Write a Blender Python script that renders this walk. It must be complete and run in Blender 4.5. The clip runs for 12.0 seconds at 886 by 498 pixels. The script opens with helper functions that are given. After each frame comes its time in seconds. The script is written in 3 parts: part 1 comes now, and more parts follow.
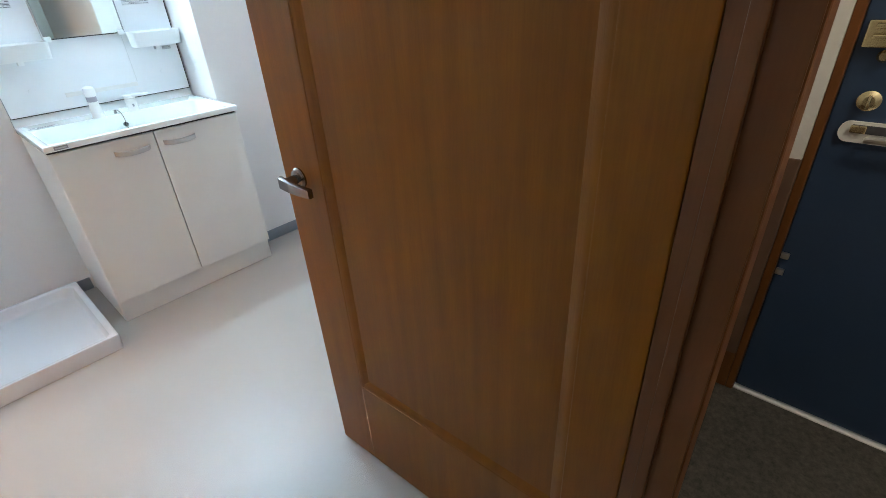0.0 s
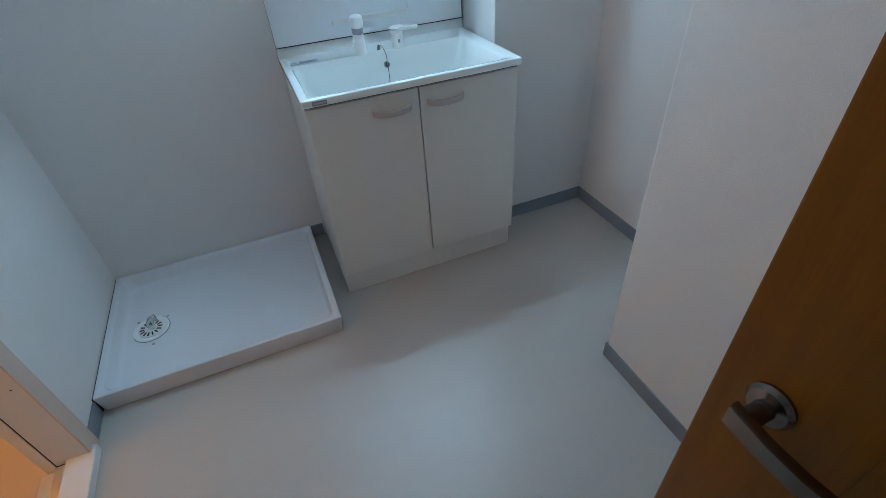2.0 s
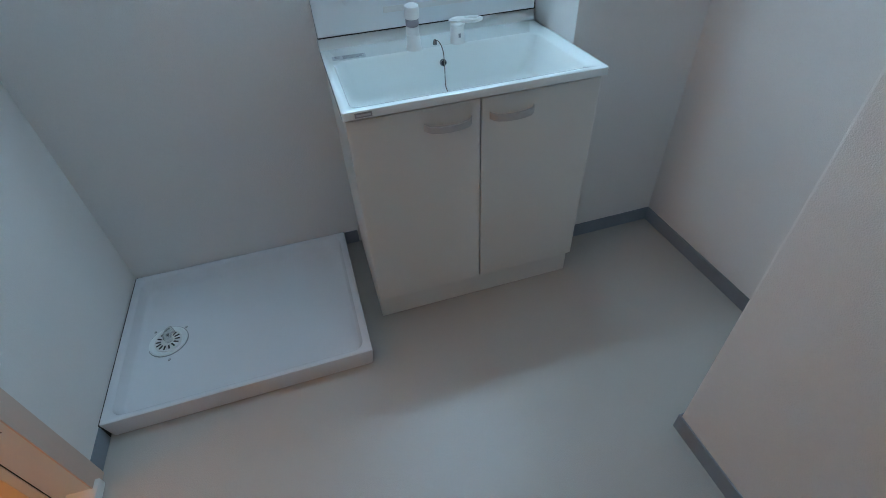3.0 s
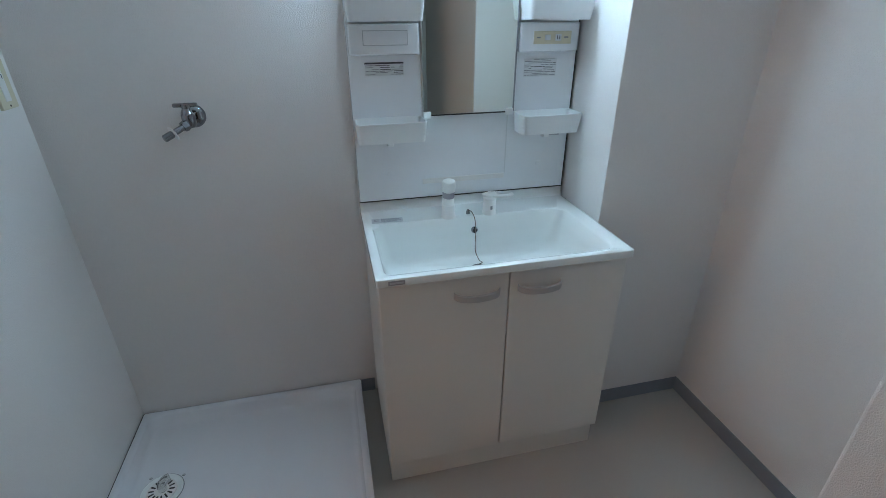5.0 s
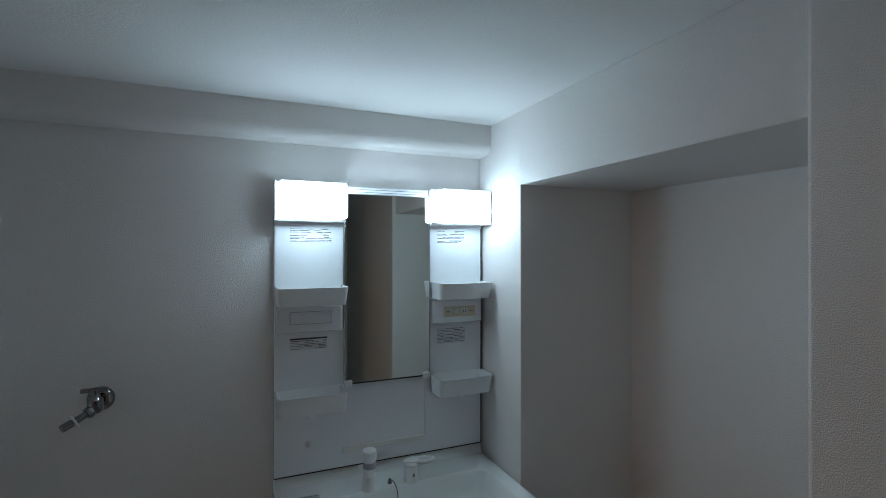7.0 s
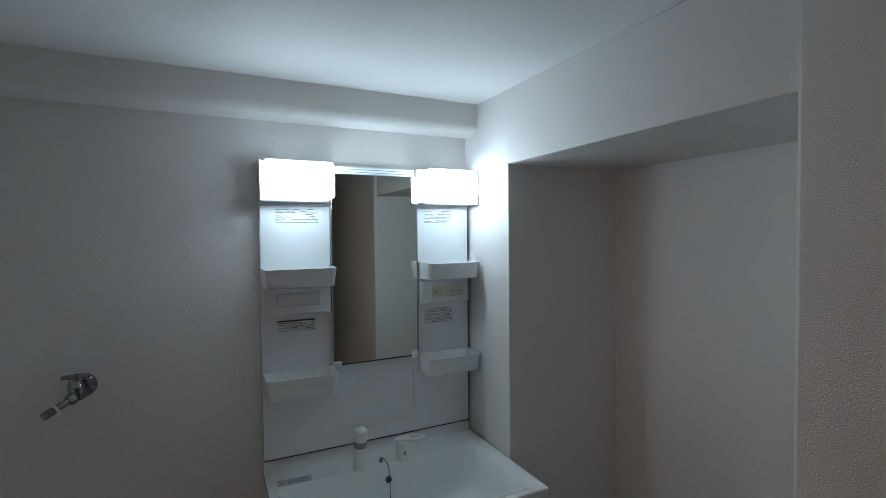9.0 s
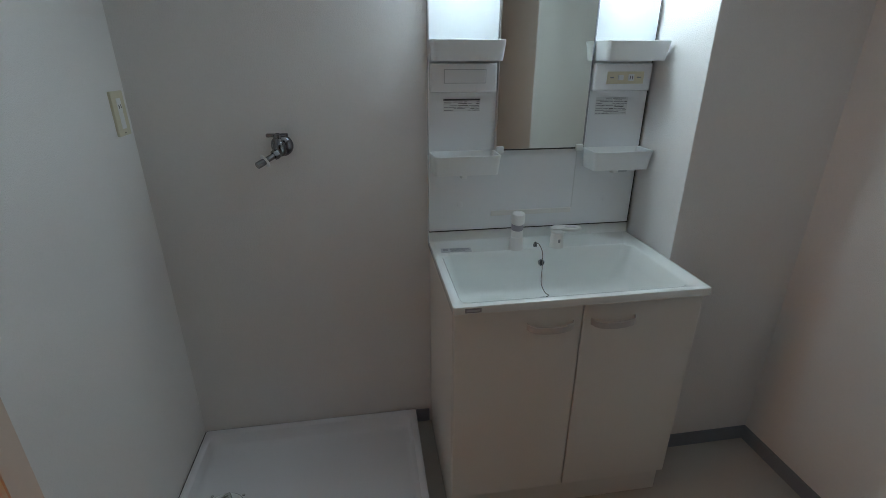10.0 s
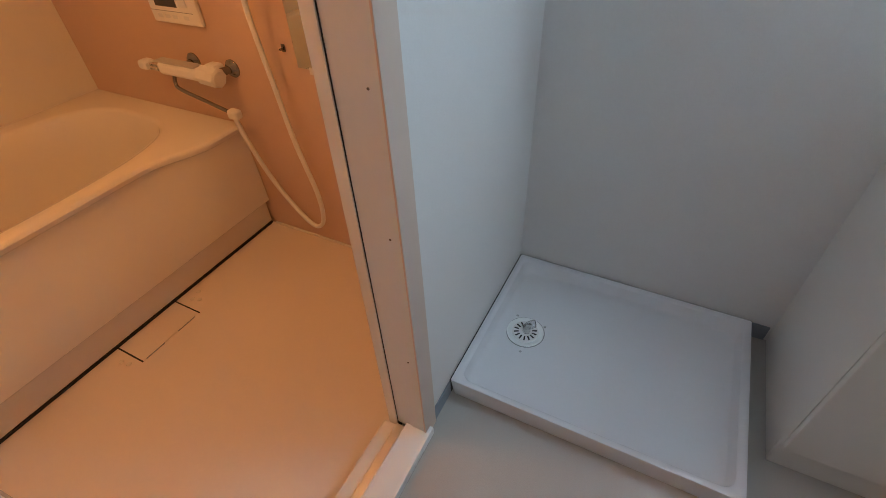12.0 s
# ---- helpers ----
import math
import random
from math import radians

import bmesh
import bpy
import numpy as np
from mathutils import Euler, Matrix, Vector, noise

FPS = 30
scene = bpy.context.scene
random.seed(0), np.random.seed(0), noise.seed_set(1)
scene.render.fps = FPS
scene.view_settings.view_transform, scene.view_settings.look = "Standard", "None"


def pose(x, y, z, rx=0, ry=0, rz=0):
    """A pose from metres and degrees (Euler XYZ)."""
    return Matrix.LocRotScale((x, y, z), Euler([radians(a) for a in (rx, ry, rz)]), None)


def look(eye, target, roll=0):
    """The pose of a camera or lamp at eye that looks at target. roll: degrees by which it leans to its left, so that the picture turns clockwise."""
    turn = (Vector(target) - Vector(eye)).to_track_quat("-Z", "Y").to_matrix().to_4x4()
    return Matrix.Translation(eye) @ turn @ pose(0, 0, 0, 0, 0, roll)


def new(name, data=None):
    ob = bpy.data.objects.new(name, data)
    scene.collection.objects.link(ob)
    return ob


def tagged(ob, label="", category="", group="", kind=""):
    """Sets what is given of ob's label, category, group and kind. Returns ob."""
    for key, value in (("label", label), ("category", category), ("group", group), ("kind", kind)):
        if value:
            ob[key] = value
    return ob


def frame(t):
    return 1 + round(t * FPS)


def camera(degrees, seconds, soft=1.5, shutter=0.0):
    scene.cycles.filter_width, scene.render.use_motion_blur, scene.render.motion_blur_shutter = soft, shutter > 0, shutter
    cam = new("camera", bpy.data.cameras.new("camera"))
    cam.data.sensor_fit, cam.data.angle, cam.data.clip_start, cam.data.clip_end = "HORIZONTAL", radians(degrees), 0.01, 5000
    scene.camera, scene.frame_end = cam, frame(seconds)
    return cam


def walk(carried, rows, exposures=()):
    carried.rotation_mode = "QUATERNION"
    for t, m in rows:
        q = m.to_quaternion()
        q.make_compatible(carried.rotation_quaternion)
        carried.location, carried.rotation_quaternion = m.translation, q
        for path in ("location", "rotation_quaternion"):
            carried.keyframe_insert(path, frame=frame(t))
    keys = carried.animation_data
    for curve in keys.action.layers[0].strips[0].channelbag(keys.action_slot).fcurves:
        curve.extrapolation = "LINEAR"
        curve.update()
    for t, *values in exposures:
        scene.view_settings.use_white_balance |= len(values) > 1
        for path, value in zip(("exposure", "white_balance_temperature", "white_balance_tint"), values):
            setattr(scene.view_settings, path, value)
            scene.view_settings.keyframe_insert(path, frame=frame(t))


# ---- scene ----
cam = camera(86.6, 12.0, soft=0.8)
PATH = [
    (0, (0.630, 2.733, 1.267), (1.888, 3.927, 0.271), -3.4),
    (0.5, (0.712, 2.879, 1.246), (1.675, 4.257, 0.162), -4.8),
    (1, (0.756, 3.094, 1.241), (1.533, 4.553, 0.114), -4.7),
    (1.5, (0.762, 3.386, 1.320), (1.396, 4.866, 0.131), -4.4),
    (2, (0.769, 3.513, 1.318), (1.306, 4.976, 0.064), -4.4),
    (2.5, (0.817, 3.712, 1.325), (1.257, 5.137, -0.012), -4.0),
    (4.5, (0.809, 3.881, 1.302), (1.127, 5.417, 0.06), -2.0),
    (5, (0.808, 3.874, 1.422), (1.218, 5.614, 0.527), -0.3),
    (5.5, (0.797, 3.838, 1.531), (1.359, 5.707, 1.092), 0.8),
    (6, (0.776, 3.803, 1.57), (1.466, 5.676, 1.446), 0.8),
    (6.5, (0.774, 3.806, 1.576), (1.525, 5.659, 1.535), 0.5),
    (7, (0.785, 3.814, 1.578), (1.573, 5.652, 1.581), 0.0),
    (9, (0.747, 3.833, 1.56), (1.629, 5.627, 1.499), -0.6),
    (9.5, (0.711, 3.878, 1.488), (1.415, 5.712, 1.114), 0.1),
    (10, (0.682, 3.87, 1.414), (0.976, 5.698, 0.658), 0.1),
    (10.5, (0.635, 3.866, 1.36), (0.557, 5.582, 0.352), -0.4),
    (11, (0.582, 3.905, 1.348), (0.282, 5.50, 0.179), -0.9),
    (11.5, (0.484, 3.975, 1.341), (-0.018, 5.432, 0.067), -1.7),
    (12, (0.402, 4.050, 1.331), (-0.326, 5.368, 0.014), -2.9),
]
EXPOSURES = [(0, 1.73, 6300, 7), (0.5, 1.28, 5900, 5), (1, 0.98, 5700, 3), (1.5, 0.7, 5600, 2), (2, 0.4, 5600, 2), (2.5, 0.3, 5600, 2),
             (4.5, 0.2, 6200, 8), (5, 0.21, 6200, 8), (5.5, -0.35, 6400, 8), (6, -1.05, 6500, 9), (6.5, -1.18, 6600, 9), (7, -1.18, 6600, 9),
             (9, -1.15, 6900, 12), (9.5, -1.03, 7000, 12), (10, -0.5, 7200, 12), (10.5, -0.12, 7200, 14), (11, 0.15, 7000, 13), (11.5, 0.3, 6700, 13), (12, 0.35, 6500, 12)]
walk(cam, [(t, look(eye, target, roll)) for t, eye, target, roll in PATH], EXPOSURES)

# world: the place is closed, only a faint sky lies outside it
world = bpy.data.worlds.new("world")
scene.world = world
world.use_nodes = True
sky = world.node_tree.nodes.new("ShaderNodeTexSky")
sky.sky_type, sky.sun_disc, sky.sun_elevation = "NISHITA", False, radians(35)
world.node_tree.links.new(sky.outputs[0], world.node_tree.nodes["Background"].inputs[0])
world.node_tree.nodes["Background"].inputs[1].default_value = 0.08

VANITY_GLOW, BATH_GLOW, HALL_GLOW = 39.0, 36.0, 18.0


# ---- materials ----
def surf(name, colour, rough=0.5, var=0.06, scale=3.0, fine=60.0, bump=0.0, bump_scale=300.0, metal=0.0, stretch=(1, 1, 1),
         trans=0.0, coat=0.0, tint=None, ior=1.45, wear=0.0):
    """A surface with two scales of colour change, uneven gloss and fine relief."""
    m = bpy.data.materials.new(name)
    m.use_nodes = True
    n, l = m.node_tree.nodes, m.node_tree.links
    b = n["Principled BSDF"]
    b.inputs["Roughness"].default_value, b.inputs["Metallic"].default_value = rough, metal
    b.inputs["Transmission Weight"].default_value, b.inputs["Coat Weight"].default_value = trans, coat
    b.inputs["IOR"].default_value = ior
    co = n.new("ShaderNodeTexCoord")
    mp = n.new("ShaderNodeMapping")
    mp.inputs["Scale"].default_value = stretch
    l.new(co.outputs["Object"], mp.inputs[0])

    def noise_at(s, detail=4.0):
        t = n.new("ShaderNodeTexNoise")
        t.inputs["Scale"].default_value, t.inputs["Detail"].default_value = s, detail
        l.new(mp.outputs[0], t.inputs["Vector"])
        return t

    big, small = noise_at(scale), noise_at(fine)
    add = n.new("ShaderNodeMath")
    add.operation = "MULTIPLY_ADD"
    l.new(small.outputs["Fac"], add.inputs[0])
    add.inputs[1].default_value = 0.5
    l.new(big.outputs["Fac"], add.inputs[2])
    ramp = n.new("ShaderNodeMapRange")
    ramp.inputs["From Min"].default_value, ramp.inputs["From Max"].default_value = 0.3, 1.2
    l.new(add.outputs[0], ramp.inputs["Value"])
    mix = n.new("ShaderNodeMix")
    mix.data_type = "RGBA"
    other = tint or tuple(c * (1 - 2.2 * var) for c in colour)
    mix.inputs["A"].default_value = (*other, 1)
    mix.inputs["B"].default_value = (*colour, 1)
    l.new(ramp.outputs[0], mix.inputs["Factor"])
    l.new(mix.outputs["Result"], b.inputs["Base Color"])
    if wear:
        r = n.new("ShaderNodeMapRange")
        r.inputs["From Min"].default_value, r.inputs["From Max"].default_value = 0.3, 0.7
        r.inputs["To Min"].default_value, r.inputs["To Max"].default_value = max(0.02, rough - wear), min(1, rough + wear)
        l.new(big.outputs["Fac"], r.inputs["Value"])
        l.new(r.outputs[0], b.inputs["Roughness"])
    if bump:
        k = noise_at(bump_scale, 2.0)
        bp = n.new("ShaderNodeBump")
        bp.inputs["Strength"].default_value, bp.inputs["Distance"].default_value = bump, 0.002
        l.new(k.outputs["Fac"], bp.inputs["Height"])
        l.new(bp.outputs[0], b.inputs["Normal"])
    return m


def glow(name, colour, strength):
    m = bpy.data.materials.new(name)
    m.use_nodes = True
    b = m.node_tree.nodes["Principled BSDF"]
    b.inputs["Base Color"].default_value = (0.9, 0.9, 0.9, 1)
    b.inputs["Emission Color"].default_value = (*colour, 1)
    b.inputs["Emission Strength"].default_value = strength
    return m


M = dict(
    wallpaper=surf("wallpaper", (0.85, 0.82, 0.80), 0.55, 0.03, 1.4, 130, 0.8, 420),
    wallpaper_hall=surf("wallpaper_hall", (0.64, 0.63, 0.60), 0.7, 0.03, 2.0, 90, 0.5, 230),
    ceiling=surf("ceiling_paper", (0.82, 0.81, 0.80), 0.75, 0.02, 2.0, 80, 0.5, 200),
    vinyl=surf("vinyl_floor", (0.50, 0.472, 0.438), 0.165, 0.035, 2.2, 170, 0.32, 380, wear=0.03),
    skirting=surf("grey_vinyl_skirting", (0.27, 0.30, 0.345), 0.5, 0.08, 5, 70, 0.1, 200),
    wood=surf("stained_wood", (0.275, 0.104, 0.0035), 0.36, 0.2, 4, 34, 0.12, 90, stretch=(9, 9, 0.55), tint=(0.165, 0.057, 0.002), ior=1.34),
    wood_dark=surf("dark_stained_wood", (0.17, 0.062, 0.012), 0.42, 0.2, 5, 40, 0.12, 90, stretch=(9, 9, 0.55), tint=(0.12, 0.040, 0.007)),
    dado=surf("dull_brown_panel", (0.16, 0.095, 0.062), 0.5, 0.12, 4, 40, 0.1, 120, stretch=(6, 6, 0.6)),
    hall_wood=surf("hall_floor_wood", (0.22, 0.12, 0.06), 0.4, 0.15, 3, 40, 0.1, 90, stretch=(0.6, 9, 9)),
    melamine=surf("ivory_melamine", (0.80, 0.775, 0.73), 0.34, 0.015, 2, 60, 0.03, 500),
    basin=surf("white_basin", (0.88, 0.91, 0.895), 0.14, 0.01, 2, 40, coat=0.3),
    pan=surf("white_moulded_plastic", (0.80, 0.80, 0.83), 0.25, 0.02, 1.5, 90, 0.05, 300),
    board=surf("white_gloss_board", (0.87, 0.89, 0.91), 0.22, 0.012, 2, 50),
    tray=surf("milky_plastic", (0.93, 0.95, 0.95), 0.35, 0.02, 4, 60, trans=0.12),
    handle=surf("grey_pearl_handle", (0.54, 0.52, 0.51), 0.35, 0.03, 6, 60),
    mirror=surf("mirror_glass", (0.68, 0.705, 0.66), 0.01, 0.004, 3, 30, metal=1.0),
    # Darkened base colour stands in for dark surroundings reflected in the chrome.
    chrome=surf("chrome", (0.27, 0.28, 0.30), 0.05, 0.03, 8, 60, metal=1.0),
    steel=surf("brushed_nickel", (0.24, 0.21, 0.19), 0.25, 0.06, 10, 120, metal=1.0),
    alu=surf("aluminium", (0.88, 0.87, 0.85), 0.3, 0.05, 6, 80, metal=1.0),
    brass=surf("pale_brass", (0.75, 0.64, 0.40), 0.25, 0.05, 10, 80, metal=1.0),
    black=surf("black_rubber", (0.02, 0.02, 0.022), 0.6, 0.1, 9, 60),
    dark=surf("dark_gap", (0.035, 0.033, 0.032), 0.7, 0.1, 9, 60),
    grey=surf("grey_print", (0.30, 0.31, 0.33), 0.6, 0.05, 9, 60),
    collar=surf("mauve_grey_plastic", (0.36, 0.33, 0.37), 0.4, 0.03, 9, 60),
    pale=surf("pale_print", (0.55, 0.57, 0.60), 0.5, 0.05, 9, 60),
    paper=surf("white_label", (0.74, 0.76, 0.77), 0.5, 0.02, 9, 60),
    ink=surf("dark_print", (0.06, 0.06, 0.07), 0.6, 0.05, 9, 60),
    beige=surf("beige_plastic", (0.72, 0.66, 0.50), 0.4, 0.03, 9, 60),
    white=surf("white_plastic", (0.83, 0.82, 0.80), 0.3, 0.015, 5, 60),
    clear=surf("clear_plastic", (0.93, 0.95, 0.96), 0.08, 0.01, 5, 60, trans=0.85),
    jamb=surf("white_coated_frame", (0.74, 0.73, 0.72), 0.4, 0.03, 4, 70, 0.04, 300),
    casing=surf("beige_casing", (0.70, 0.54, 0.45), 0.45, 0.03, 4, 70, 0.04, 300),
    frp=surf("cream_bath_resin", (0.84, 0.78, 0.70), 0.22, 0.02, 2, 60, coat=0.15),
    bath_floor=surf("cream_bath_floor", (0.80, 0.70, 0.62), 0.38, 0.03, 2, 80, 0.08, 260, wear=0.08),
    bath_panel=surf("white_bath_panel", (0.83, 0.78, 0.71), 0.3, 0.02, 2, 60),
    accent=surf("rose_beige_bath_panel", (0.66, 0.46, 0.35), 0.32, 0.04, 2, 60),
    navy=surf("navy_steel", (0.034, 0.064, 0.130), 0.35, 0.1, 3, 120, 0.1, 400, coat=0.1),
    granite=surf("dark_granite_floor", (0.125, 0.115, 0.10), 0.42, 0.35, 70, 230, 0.4, 120, tint=(0.006, 0.006, 0.005)),
    vanity_glow_dim=glow("dimmer_shade_top", (0.66, 0.92, 1.12), VANITY_GLOW * 0.14),
    vanity_glow=glow("cool_white_shade", (0.66, 0.92, 1.12), VANITY_GLOW),
    bath_glow=glow("warm_bulb_globe", (1.0, 0.46, 0.15), BATH_GLOW),
    hall_glow=glow("hall_fill_glow", (1.0, 0.86, 0.68), HALL_GLOW),
)


# ---- shaping helpers ----
def put(bm, sub, m=None):
    """Adds the bmesh sub to bm."""
    if m is not None:
        bmesh.ops.transform(sub, matrix=m, verts=sub.verts)
    me = bpy.data.meshes.new("tmp")
    sub.to_mesh(me)
    sub.free()
    bm.from_mesh(me)
    bpy.data.meshes.remove(me)
    return bm


def box(x0, x1, y0, y1, z0, z1, bevel=0.0, bm=None, m=None, segments=2):
    s = bmesh.new()
    bmesh.ops.create_cube(s, size=1)
    for v in s.verts:
        v.co = Vector(((x0 + x1) / 2 + v.co.x * (x1 - x0), (y0 + y1) / 2 + v.co.y * (y1 - y0), (z0 + z1) / 2 + v.co.z * (z1 - z0)))
    if bevel:
        made = bmesh.ops.bevel(s, geom=list(s.edges), offset=bevel, segments=segments, affect="EDGES", profile=0.5)
        for f in made["faces"]:
            f.smooth = True
    return put(bm if bm is not None else bmesh.new(), s, m)


def loft(loops, bm=None, start=True, end=True, m=None):
    """Skins closed loops of equal count; caps the first and last if asked."""
    s = bmesh.new()
    rings = [[s.verts.new(p) for p in lp] for lp in loops]
    k = len(rings[0])
    for a, b in zip(rings, rings[1:]):
        for i in range(k):
            s.faces.new((a[i], a[(i + 1) % k], b[(i + 1) % k], b[i]))
    if start:
        s.faces.new(list(reversed(rings[0])))
    if end:
        s.faces.new(rings[-1])
    bmesh.ops.recalc_face_normals(s, faces=s.faces)
    for f in s.faces:
        f.smooth = len(f.verts) == 4
    return put(bm if bm is not None else bmesh.new(), s, m)


def rr(x0, x1, y0, y1, r, z, n=6):
    """A rounded rectangle as a loop at height z."""
    r = max(1e-4, min(r, (x1 - x0) / 2 - 1e-4, (y1 - y0) / 2 - 1e-4))
    out = []
    for cx, cy, a0 in ((x1 - r, y1 - r, 0), (x0 + r, y1 - r, 90), (x0 + r, y0 + r, 180), (x1 - r, y0 + r, 270)):
        for i in range(n + 1):
            a = radians(a0 + 90 * i / n)
            out.append((cx + r * math.cos(a), cy + r * math.sin(a), z))
    return out


def lathe(profile, at, axis=(0, 0, 1), seg=24, bm=None):
    """Turns (radius, height) pairs round an axis through at."""
    q = Vector(axis).to_track_quat("Z", "Y").to_matrix().to_4x4()
    loops = [[(max(r, 1e-4) * math.cos(2 * math.pi * i / seg), max(r, 1e-4) * math.sin(2 * math.pi * i / seg), h) for i in range(seg)] for r, h in profile]
    return loft(loops, bm, m=Matrix.Translation(at) @ q)


def rod(a, b, r, bm=None, seg=14, r2=None):
    a, b = Vector(a), Vector(b)
    h = (b - a).length
    r2 = r if r2 is None else r2
    e = min(r, r2) * 0.2
    return lathe([(r - e, 0), (r, e), (r2, h - e), (r2 - e, h)], a, b - a, seg, bm)


def tube(points, r, bm=None, seg=12, steps=10):
    """A round hose along a smooth line through the points."""
    p = [Vector(q) for q in points]
    p = [2 * p[0] - p[1]] + p + [2 * p[-1] - p[-2]]
    line = []
    for i in range(1, len(p) - 2):
        for s in range(steps):
            t = s / steps
            line.append(0.5 * (2 * p[i] + (p[i + 1] - p[i - 1]) * t + (2 * p[i - 1] - 5 * p[i] + 4 * p[i + 1] - p[i + 2]) * t * t
                               + (3 * p[i] - p[i - 1] - 3 * p[i + 1] + p[i + 2]) * t ** 3))
    line.append(p[-2])
    side, loops = Vector((0.31, 0.9, 0.23)), []
    for i, c in enumerate(line):
        d = (line[min(i + 1, len(line) - 1)] - line[max(i - 1, 0)]).normalized()
        side = (side - d * side.dot(d)).normalized()
        up = d.cross(side)
        loops.append([c + r * (math.cos(2 * math.pi * k / seg) * side + math.sin(2 * math.pi * k / seg) * up) for k in range(seg)])
    return loft(loops, bm)


SMOOTH = radians(40)


def solid(name, bm, material, parent=None, label="", inverse=None):
    me = bpy.data.meshes.new(name)
    bm.normal_update()
    for e in bm.edges:
        if len(e.link_faces) == 2 and e.calc_face_angle(0) > SMOOTH:
            e.smooth = False
    bm.to_mesh(me)
    bm.free()
    me.materials.append(M[material])
    ob = new(name, me)
    if parent is not None:
        ob.parent = parent
        if inverse is not None:
            ob.matrix_parent_inverse = inverse
    if label:
        ob["label"] = label
    return ob


def thing(name, at, label, category, group="", kind=""):
    ob = new(name)
    ob.location = at
    ob.empty_display_size = 0.05
    return tagged(ob, label, category, group, kind)


def part(name, bm, material, parent, label=""):
    inv = Matrix.Translation(parent.location).inverted() if parent.type == "EMPTY" else None
    return solid(name, bm, material, parent, label, inv)


def structure(name, bm, material, label="", category=""):
    return tagged(solid(name, bm, material), label, category, kind="structure")


# ---- measures of the place ----
WALL = 5.42          # face of the wall behind the vanity
TOP = 2.032          # washroom ceiling
RIGHT = 1.625        # face of the side wall by the vanity
STUB = 1.603
BATH_Z, BATH_N = -0.06, 5.28
HALL_Z = -0.05
HINGE_Y = 2.868

# ---- structure: washroom ----
structure("floor", box(0.0, 1.206, 2.85, WALL, -0.1, 0.0, 0, box(1.206, 2.2, 2.95, WALL, -0.1, 0.0)), "vinyl", "cream vinyl sheet floor with a soft sheen", "floor")
structure("ceiling", box(-0.1, 2.3, 2.852, WALL + 0.1, TOP, TOP + 0.1), "ceiling", "white papered washroom ceiling", "ceiling")
structure("wall_north", box(-0.16, 2.3, WALL, WALL + 0.1, -0.1, TOP), "wallpaper", "white textured wallpaper wall behind the washstand", "wall")
beam_prof = [(WALL, TOP), (5.326, TOP), (5.326, 1.962)] + [(5.363 - 0.037 * math.cos(radians(a)), 1.962 - 0.037 * math.sin(radians(a))) for a in range(9, 91, 9)] + [(WALL, 1.925)]
structure("ceiling_beam", loft([[(x, y, z) for y, z in beam_prof] for x in (0.0, RIGHT)]), "wallpaper", "shallow papered beam with a rounded edge under the ceiling", "beam")
structure("wall_side", box(RIGHT, 2.3, 5.128, WALL, -0.1, TOP, 0.003), "wallpaper", "short papered return wall beside the washstand", "wall")
structure("wall_niche", box(2.102, 2.3, 4.27, 5.128, -0.1, TOP), "wallpaper", "white papered back of the recess", "wall")
structure("niche_header", box(RIGHT - 0.002, 2.102, 4.27, 5.128, 1.79, TOP, 0.003), "wallpaper", "papered lintel over the recess", "wall")
structure("wall_east", box(STUB, 2.3, 2.952, 4.27, -0.1, TOP, 0.008), "wallpaper", "white textured wallpaper wall end by the door", "wall")
wb = box(-0.09, 0.0, 4.665, WALL, -0.1, TOP)
box(-0.09, 0.0, 3.95, 4.665, 1.93, TOP, 0, wb)
structure("wall_west", wb, "wallpaper", "white papered wall beside the bath door", "wall")
structure("wall_corner", box(-0.09, 0.33, 2.85, 3.87, -0.1, TOP, 0.004), "wallpaper", "papered wall corner beside the doorway", "wall")


def skirting(name, x0, x1, y0, y1):
    structure(name, box(x0, x1, y0, y1, 0, 0.063, 0.002), "skirting", "grey vinyl skirting strip", "skirting")


skirting("baseboard", 0.0, 0.005, 4.668, 4.775)
skirting("baseboard", 0.819, 0.875, WALL - 0.005, WALL)
skirting("baseboard", 1.62, 2.102, 5.123, 5.128)
skirting("baseboard", 2.097, 2.102, 4.27, 5.123)
skirting("baseboard", STUB, 2.102, 4.27, 4.275)
skirting("baseboard", STUB - 0.005, STUB, 2.90, 4.275)
skirting("baseboard", 0.33, 0.335, 2.90, 3.87)
skirting("baseboard", 0.0, 0.33, 3.87, 3.875)

# ---- structure: hall and entrance ----
hw = box(-1.6, 0.36, 2.77, 2.85, -0.1, 2.4)
box(1.206, 1.236, 2.7995, 2.95, -0.15, 2.4, 0, hw)
box(1.236, 2.3, 2.90, 2.95, -0.15, 2.4, 0, hw)
box(0.36, 1.20, 2.77, 2.85, 2.03, 2.4, 0, hw)
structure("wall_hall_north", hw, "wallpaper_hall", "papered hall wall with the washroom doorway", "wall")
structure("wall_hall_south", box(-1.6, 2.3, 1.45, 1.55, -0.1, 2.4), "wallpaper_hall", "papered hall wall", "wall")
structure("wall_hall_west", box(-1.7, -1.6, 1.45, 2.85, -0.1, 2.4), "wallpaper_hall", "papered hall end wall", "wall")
hx = box(2.2, 2.3, 1.45, 1.80, -0.1, 2.4)
box(2.2, 2.3, 1.80, 2.84, 1.97, 2.4, 0, hx)
box(2.15, 2.3, 2.841, 2.90, 0.80, 2.4, 0, hx)
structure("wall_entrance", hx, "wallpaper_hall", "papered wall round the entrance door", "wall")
structure("ceiling_hall", box(-1.7, 2.3, 1.45, 2.95, 2.4, 2.5), "ceiling", "white papered hall ceiling", "ceiling")
